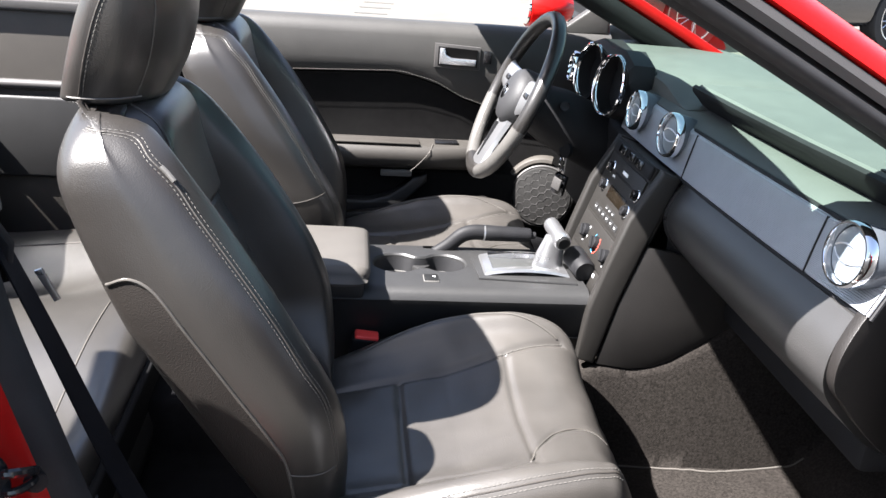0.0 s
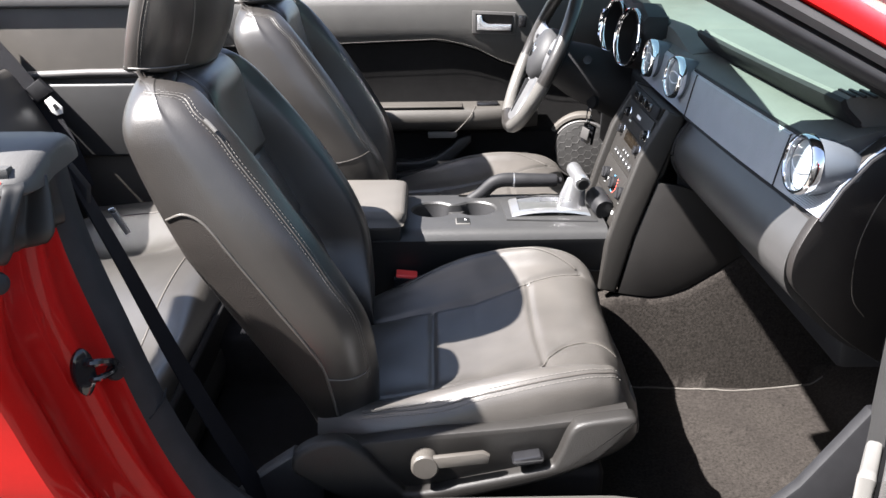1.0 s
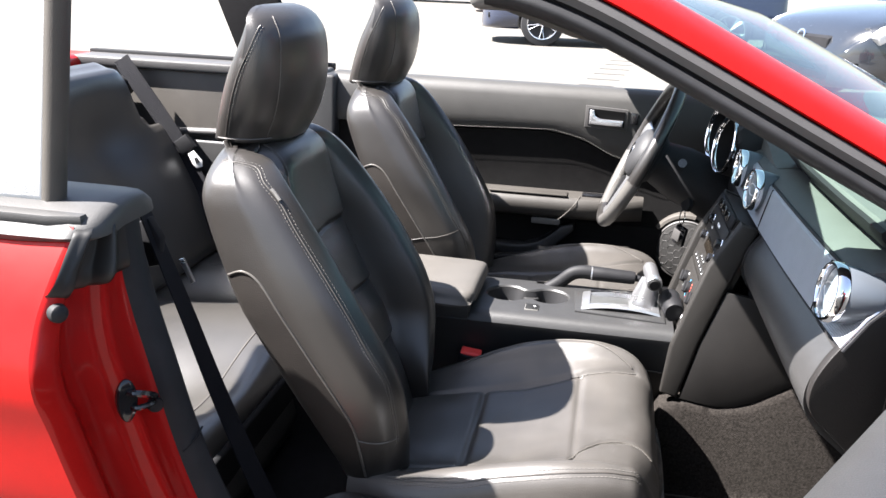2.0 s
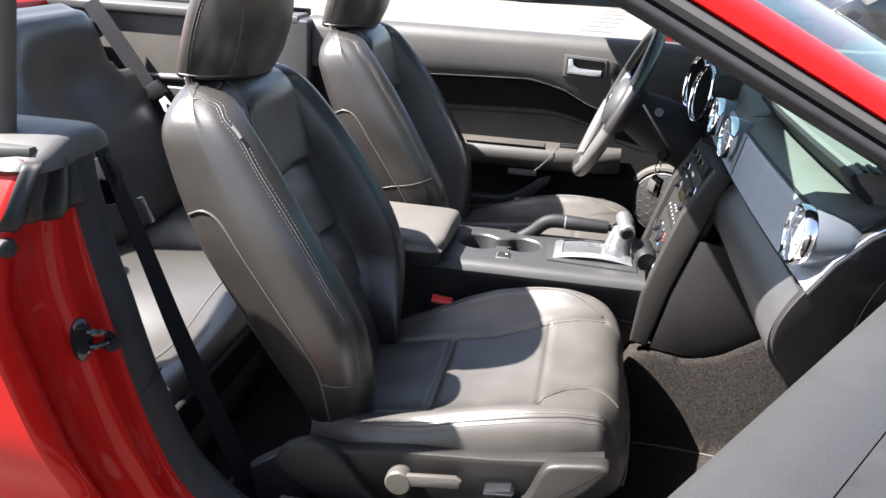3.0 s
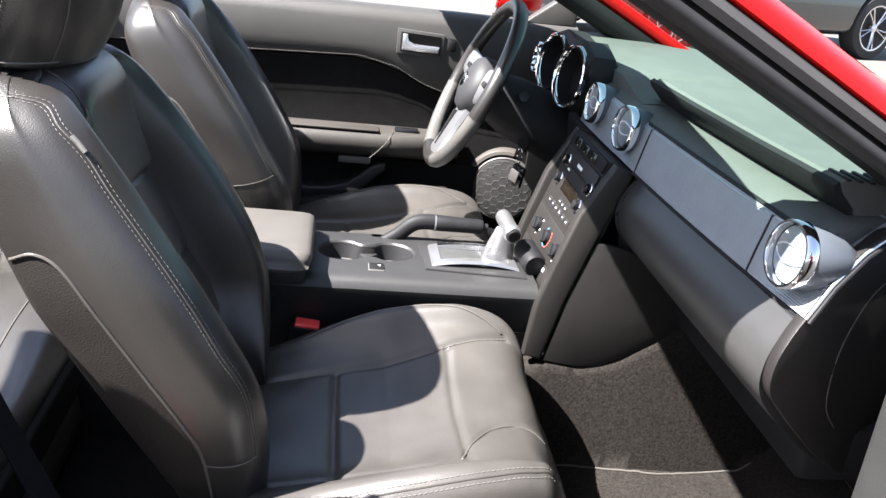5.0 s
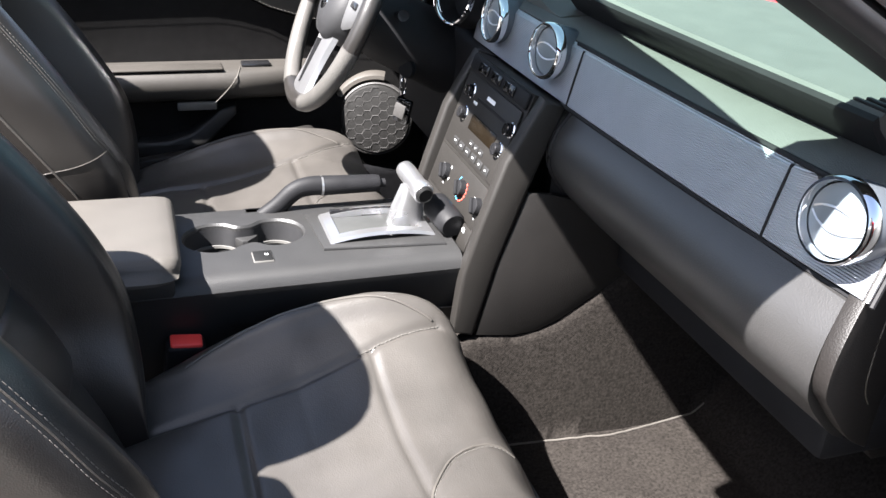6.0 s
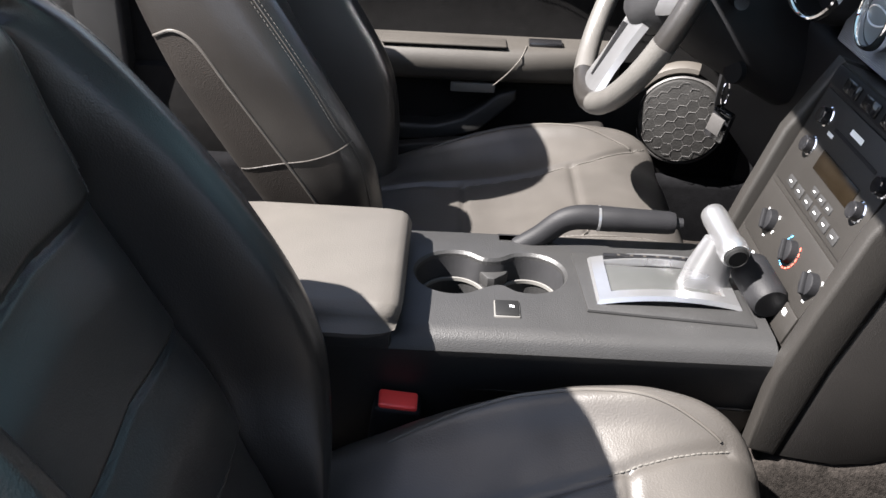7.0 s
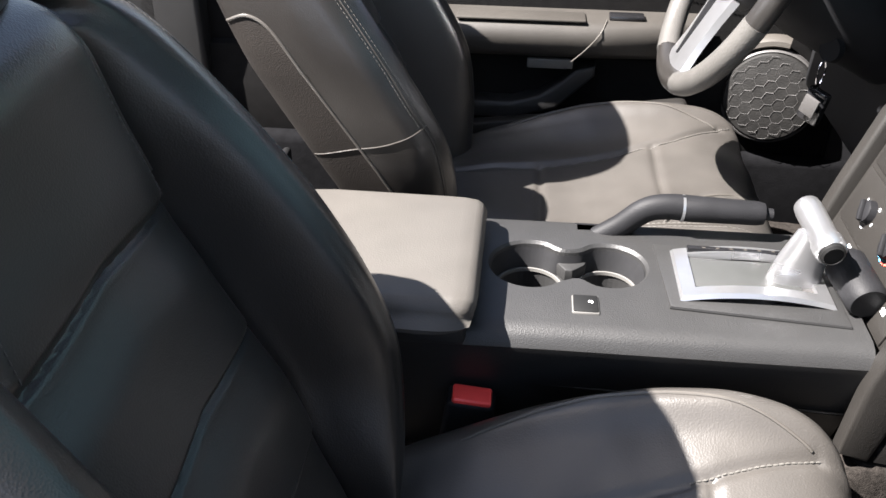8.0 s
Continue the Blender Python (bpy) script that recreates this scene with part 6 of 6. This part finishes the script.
belt2 = thing("seat_belt", "black rear seat belt with chrome tongue across the quarter trim", "seat belt", "seat belts", (-1.1, 0.64, 0.45))
part("webbing", ribbon(catmull([(-1.27, 0.66, 0.955), (-1.22, 0.645, 0.90), (-1.13, 0.63, 0.79), (-1.06, 0.62, 0.69), (-1.0, 0.60, 0.58), (-0.96, 0.58, 0.46)], 5), 0.048, 0.002, (0.80, 0.2, 0.55)), WEBBING, belt2)
part("belt_latch", prism([(-1.090, 0.728), (-1.048, 0.758), (-1.018, 0.724), (-1.060, 0.694)], "y", 0.600, 0.618, 0.004), BLACK, belt2)
frame_out = [(-1.040, 0.701), (-1.022, 0.713), (-0.996, 0.684), (-0.997, 0.667), (-1.014, 0.661), (-1.026, 0.671)]
part("belt_tongue", prism(frame_out, "y", 0.596, 0.600, 0.001), STEEL, belt2, "bright steel belt tongue")
part("tongue_slot", prism([(-1.020, 0.690), (-1.012, 0.694), (-1.003, 0.680), (-1.014, 0.674)], "y", 0.5945, 0.5962, 0), BLACK, belt2)

# ---------------------------------------------------------------- rear seat
rear = thing("rear_seat", "charcoal leather rear bench with moulded seat hollows", "car seat", at=(-0.9, 0, 0.27))
rings = []
for y in np.linspace(-0.60, 0.60, 49):
    hol = 0.075 * (math.exp(-((abs(y) - 0.33) / 0.16) ** 2))
    e = 0.03 * (abs(y) / 0.6) ** 6
    rings.append(catmull([(-0.485, y, 0.28), (-0.465, y, 0.40 - e), (-0.48, y, 0.455 - e), (-0.53, y, 0.478 - hol * 0.4 - e), (-0.70, y, 0.462 - hol - e), (-0.92, y, 0.440 - hol - e), (-1.0, y, 0.40), (-1.0, y, 0.30)], 4, True))
# black panel added to paint the shade on the cushion's front face
part("rear_front_shade", rbox((-0.468, -0.60, 0.27), (-0.452, 0.60, 0.425), 0.007, 3), BLACK_CLOTH, rear, "added black panel painting shade before the rear cushion")
cu = part("rear_cushion", loft(rings), LIT_REAR_LEATHER, rear, "leather rear cushion with sunlight put into its colour", 60)
rt = surface(cu)
for y in (-0.50, 0.50):
    part("seam", tube(drape(rt, [(-0.48, y, 0.6), (-0.6, y, 0.6), (-0.75, y, 0.6), (-0.94, y, 0.6)], (0, 0, -1), 0.0004), 0.002, 6), PIPING, cu)
part("seam", tube(drape(rt, [(-0.56, y, 0.6) for y in np.linspace(-0.58, 0.58, 14)], (0, 0, -1), 0.0004), 0.002, 6), PIPING, cu)
rings = []
for y in np.linspace(-0.60, 0.60, 61):
    hol = 0.03 * math.exp(-((abs(y) - 0.31) / 0.14) ** 2)
    top = 0.80 + 0.16 * (1 / (1 + math.exp(-(0.20 - abs(abs(y) - 0.31)) / 0.018)))
    top = min(top, 0.955)
    rings.append(catmull([(-0.98, y, 0.40), (-0.99 - hol, y, 0.52), (-1.06 - hol, y, 0.68), (-1.12 - hol, y, 0.78), (-1.15, y, top - 0.03), (-1.19, y, top), (-1.25, y, top - 0.04), (-1.25, y, 0.42)], 4, True))
# the lightened leather here replaces fill light that the backrest lacks
part("rear_backrest", loft(rings), LIT_REAR_LEATHER, rear, "charcoal leather rear backrest with moulded head bulges", 60)

# ---------------------------------------------------------------- parked cars
def parked_car(label, paint, at, heading):
    c = thing("parked_car", label, "car", "parked cars", at)
    M = Matrix.Translation(at) @ Matrix.Rotation(heading, 4, "Z")
    L, W = 4.5, 0.90

    def put(name, bm, mat, parent=c, lab="", sharp=38):
        bmesh.ops.transform(bm, matrix=M, verts=bm.verts)
        bmesh.ops.recalc_face_normals(bm, faces=bm.faces)
        return part(name, bm, mat, parent, lab, sharp)

    xs = [2.25, 2.18, 2.0, 1.6, 1.1, 0.6, 0.0, -0.8, -1.5, -2.0, -2.2, -2.25]
    hood = smooth_curve(xs[::-1], [0.62, 0.92, 0.98, 1.0, 0.98, 0.97, 0.96, 0.92, 0.86, 0.76, 0.64, 0.50])
    wid = smooth_curve(xs[::-1], [0.60, 0.80, 0.86, 0.89, 0.90, 0.90, 0.90, 0.90, 0.89, 0.83, 0.70, 0.52])
    rings = []
    for x in np.linspace(-2.25, 2.25, 60):
        h, w = hood(x), wid(x)
        rings.append(catmull([(x, 0, 0.22), (x, 0.8 * w, 0.22), (x, 0.97 * w, 0.30), (x, w, 0.48), (x, 0.98 * w, min(0.66, h - 0.06)), (x, 0.93 * w, h - 0.05), (x, 0.80 * w, h), (x, 0, h + 0.03),
                              (x, -0.80 * w, h), (x, -0.93 * w, h - 0.05), (x, -0.98 * w, min(0.66, h - 0.06)), (x, -w, 0.48), (x, -0.97 * w, 0.30), (x, -0.8 * w, 0.22)], 3, True))
    shell = part("car_shell", loft(rings), paint, c, sharp=60)
    for wx in (1.36, -1.36):
        for s in (1, -1):
            cut(shell, lathe([(0, -0.3), (0.365, -0.3), (0.365, 0.2), (0, 0.2)], axis_pose((wx, s * 0.86, 0.33), (0, s, 0)), 32))
    shell.data.transform(M)
    roof_r = []
    for x, h, w in ((0.95, 0.95, 0.80), (0.60, 1.17, 0.72), (0.25, 1.36, 0.64), (-0.2, 1.44, 0.62), (-0.8, 1.44, 0.61), (-1.3, 1.34, 0.60), (-1.7, 1.12, 0.66), (-1.95, 0.97, 0.72)):
        roof_r.append([Vector((x, y * w, 0.94 + (h - 0.94) * f)) for y, f in ((1.12, 0), (1.08, 0.3), (1.0, 0.8), (0.85, 0.97), (0, 1.02), (-0.85, 0.97), (-1.0, 0.8), (-1.08, 0.3), (-1.12, 0))])
    put("cabin", loft(roof_r), DARK_GLASS, lab="dark glasshouse", sharp=40)
    rf = []
    for x, h, w in ((0.20, 1.385, 0.60), (-0.2, 1.452, 0.60), (-0.8, 1.452, 0.59), (-1.28, 1.36, 0.57)):
        rf.append([Vector((x, y * w, h + dz)) for y, dz in ((1.0, -0.05), (0.85, 0.0), (0, 0.022), (-0.85, 0.0), (-1.0, -0.05))])
    put("roof", loft(rf, False, False), paint)
    for wx in (1.36, -1.36):
        for s in (1, -1):
            q = axis_pose((wx, s * 0.80, 0.325), (0, s, 0))
            w = put("wheel", lathe([(0, -0.10), (0.22, -0.10), (0.31, -0.095), (0.325, -0.06), (0.325, 0.06), (0.312, 0.092), (0.235, 0.10), (0.228, 0.085), (0, 0.02)], q, 40), TYRE)
            r = put("wheel_rim", lathe([(0.228, 0.088), (0.232, 0.102), (0.218, 0.100), (0.212, 0.07)], q, 40, close=True), ALLOY, w, "bright alloy rim")
            put("wheel_hub", lathe([(0, 0.094), (0.03, 0.093), (0.045, 0.085), (0.05, 0.05), (0, 0.05)], q, 20), ALLOY, w)
            for k in range(5):
                a = 2 * math.pi * k / 5 + 0.3
                for da in (-0.12, 0.12):
                    sp = tube([q @ Vector((0.04 * math.cos(a + da), 0.04 * math.sin(a + da), 0.082)), q @ Vector((0.13 * math.cos(a + da), 0.13 * math.sin(a + da), 0.090)), q @ Vector((0.216 * math.cos(a + da * 1.3), 0.216 * math.sin(a + da * 1.3), 0.092))], [0.017, 0.014, 0.016], 6, flat=0.5)
                    put("wheel_spoke", sp, ALLOY, w)
    for s in (1, -1):
        lamp = put("headlight", prism([(1.78, 0.72), (2.04, 0.60), (2.10, 0.66), (2.0, 0.74), (1.82, 0.80)], "y", min(s * 0.58, s * 0.846), max(s * 0.58, s * 0.846), 0.02, 3), LAMP_GLASS, lab="clear headlight")
        put("lamp_bowl", lathe([(0, 0), (0.05, 0.012), (0.06, 0.03)], axis_pose((2.06, s * 0.70, 0.67), (1, 0, 0.2)), 20), CHROME, lamp)
        put("fog_lamp", prism([(2.06, 0.36), (2.17, 0.38), (2.17, 0.45), (2.08, 0.44)], "y", min(s * 0.56, s * 0.74), max(s * 0.56, s * 0.74), 0.01), BLACK)
        put("door_line", tube([(0.75, s * 0.902, 0.32), (0.76, s * 0.905, 0.60), (0.80, s * 0.86, 0.90)], 0.004, 5), BLACK)
        put("side_mirror", rbox((0.50, min(s * 0.92, s * 1.08), 0.96), (0.62, max(s * 0.92, s * 1.08), 1.08), 0.03, 3), paint)
    put("grille", prism([(2.12, 0.50), (2.245, 0.46), (2.235, 0.62), (2.14, 0.66)], "y", -0.40, 0.40, 0.02, 3), BLACK, lab="black front grille")
    put("lower_intake", prism([(2.12, 0.26), (2.255, 0.28), (2.255, 0.40), (2.14, 0.40)], "y", -0.50, 0.50, 0.02, 3), BLACK)
    put("badge", lathe([(0.045, 0.0), (0.062, 0.0), (0.062, 0.008), (0.045, 0.008)], axis_pose((2.235, 0, 0.615), (1, 0, 0.3)), 24, close=True), CHROME)
    return c


def parked_at(label, paint, wheel_x, wheel_y, heading):
    """Place a car by its front left wheel."""
    off = Matrix.Rotation(heading, 3, "Z") @ Vector((1.36, 0.90, 0))
    return parked_car(label, paint, (wheel_x - off.x, wheel_y - off.y, 0.18), heading)


parked_at("dark blue saloon parked across the aisle", DARK_BLUE, -0.92, 11.7, math.pi + radians(8))
parked_at("black hatchback parked nose out beside the aisle", BLACK_PAINT, 2.93, 6.35, math.pi + radians(22))
parked_at("white saloon parked far across the car park", WHITE_PAINT, -2.6, 21.0, math.pi + radians(10))
parked_at("red saloon parked at the far side", RED, -6.6, 25.5, math.pi + radians(10))

# row of dark bars on the concrete
for k in range(9):
    x, y = -0.16 + 0.055 * k, 7.3 + 0.56 * k
    bm = rbox((x, y - 0.05, 0.1795), (x + 0.34, y + 0.05, 0.184), 0)
    tagged(part("ground_mark", bm, material("dark_ground_bar", (0.045, 0.043, 0.040), 0.85) if k == 0 else bpy.data.materials["dark_ground_bar"]), "dark bar on pale concrete", "ground marking", "painted bars")
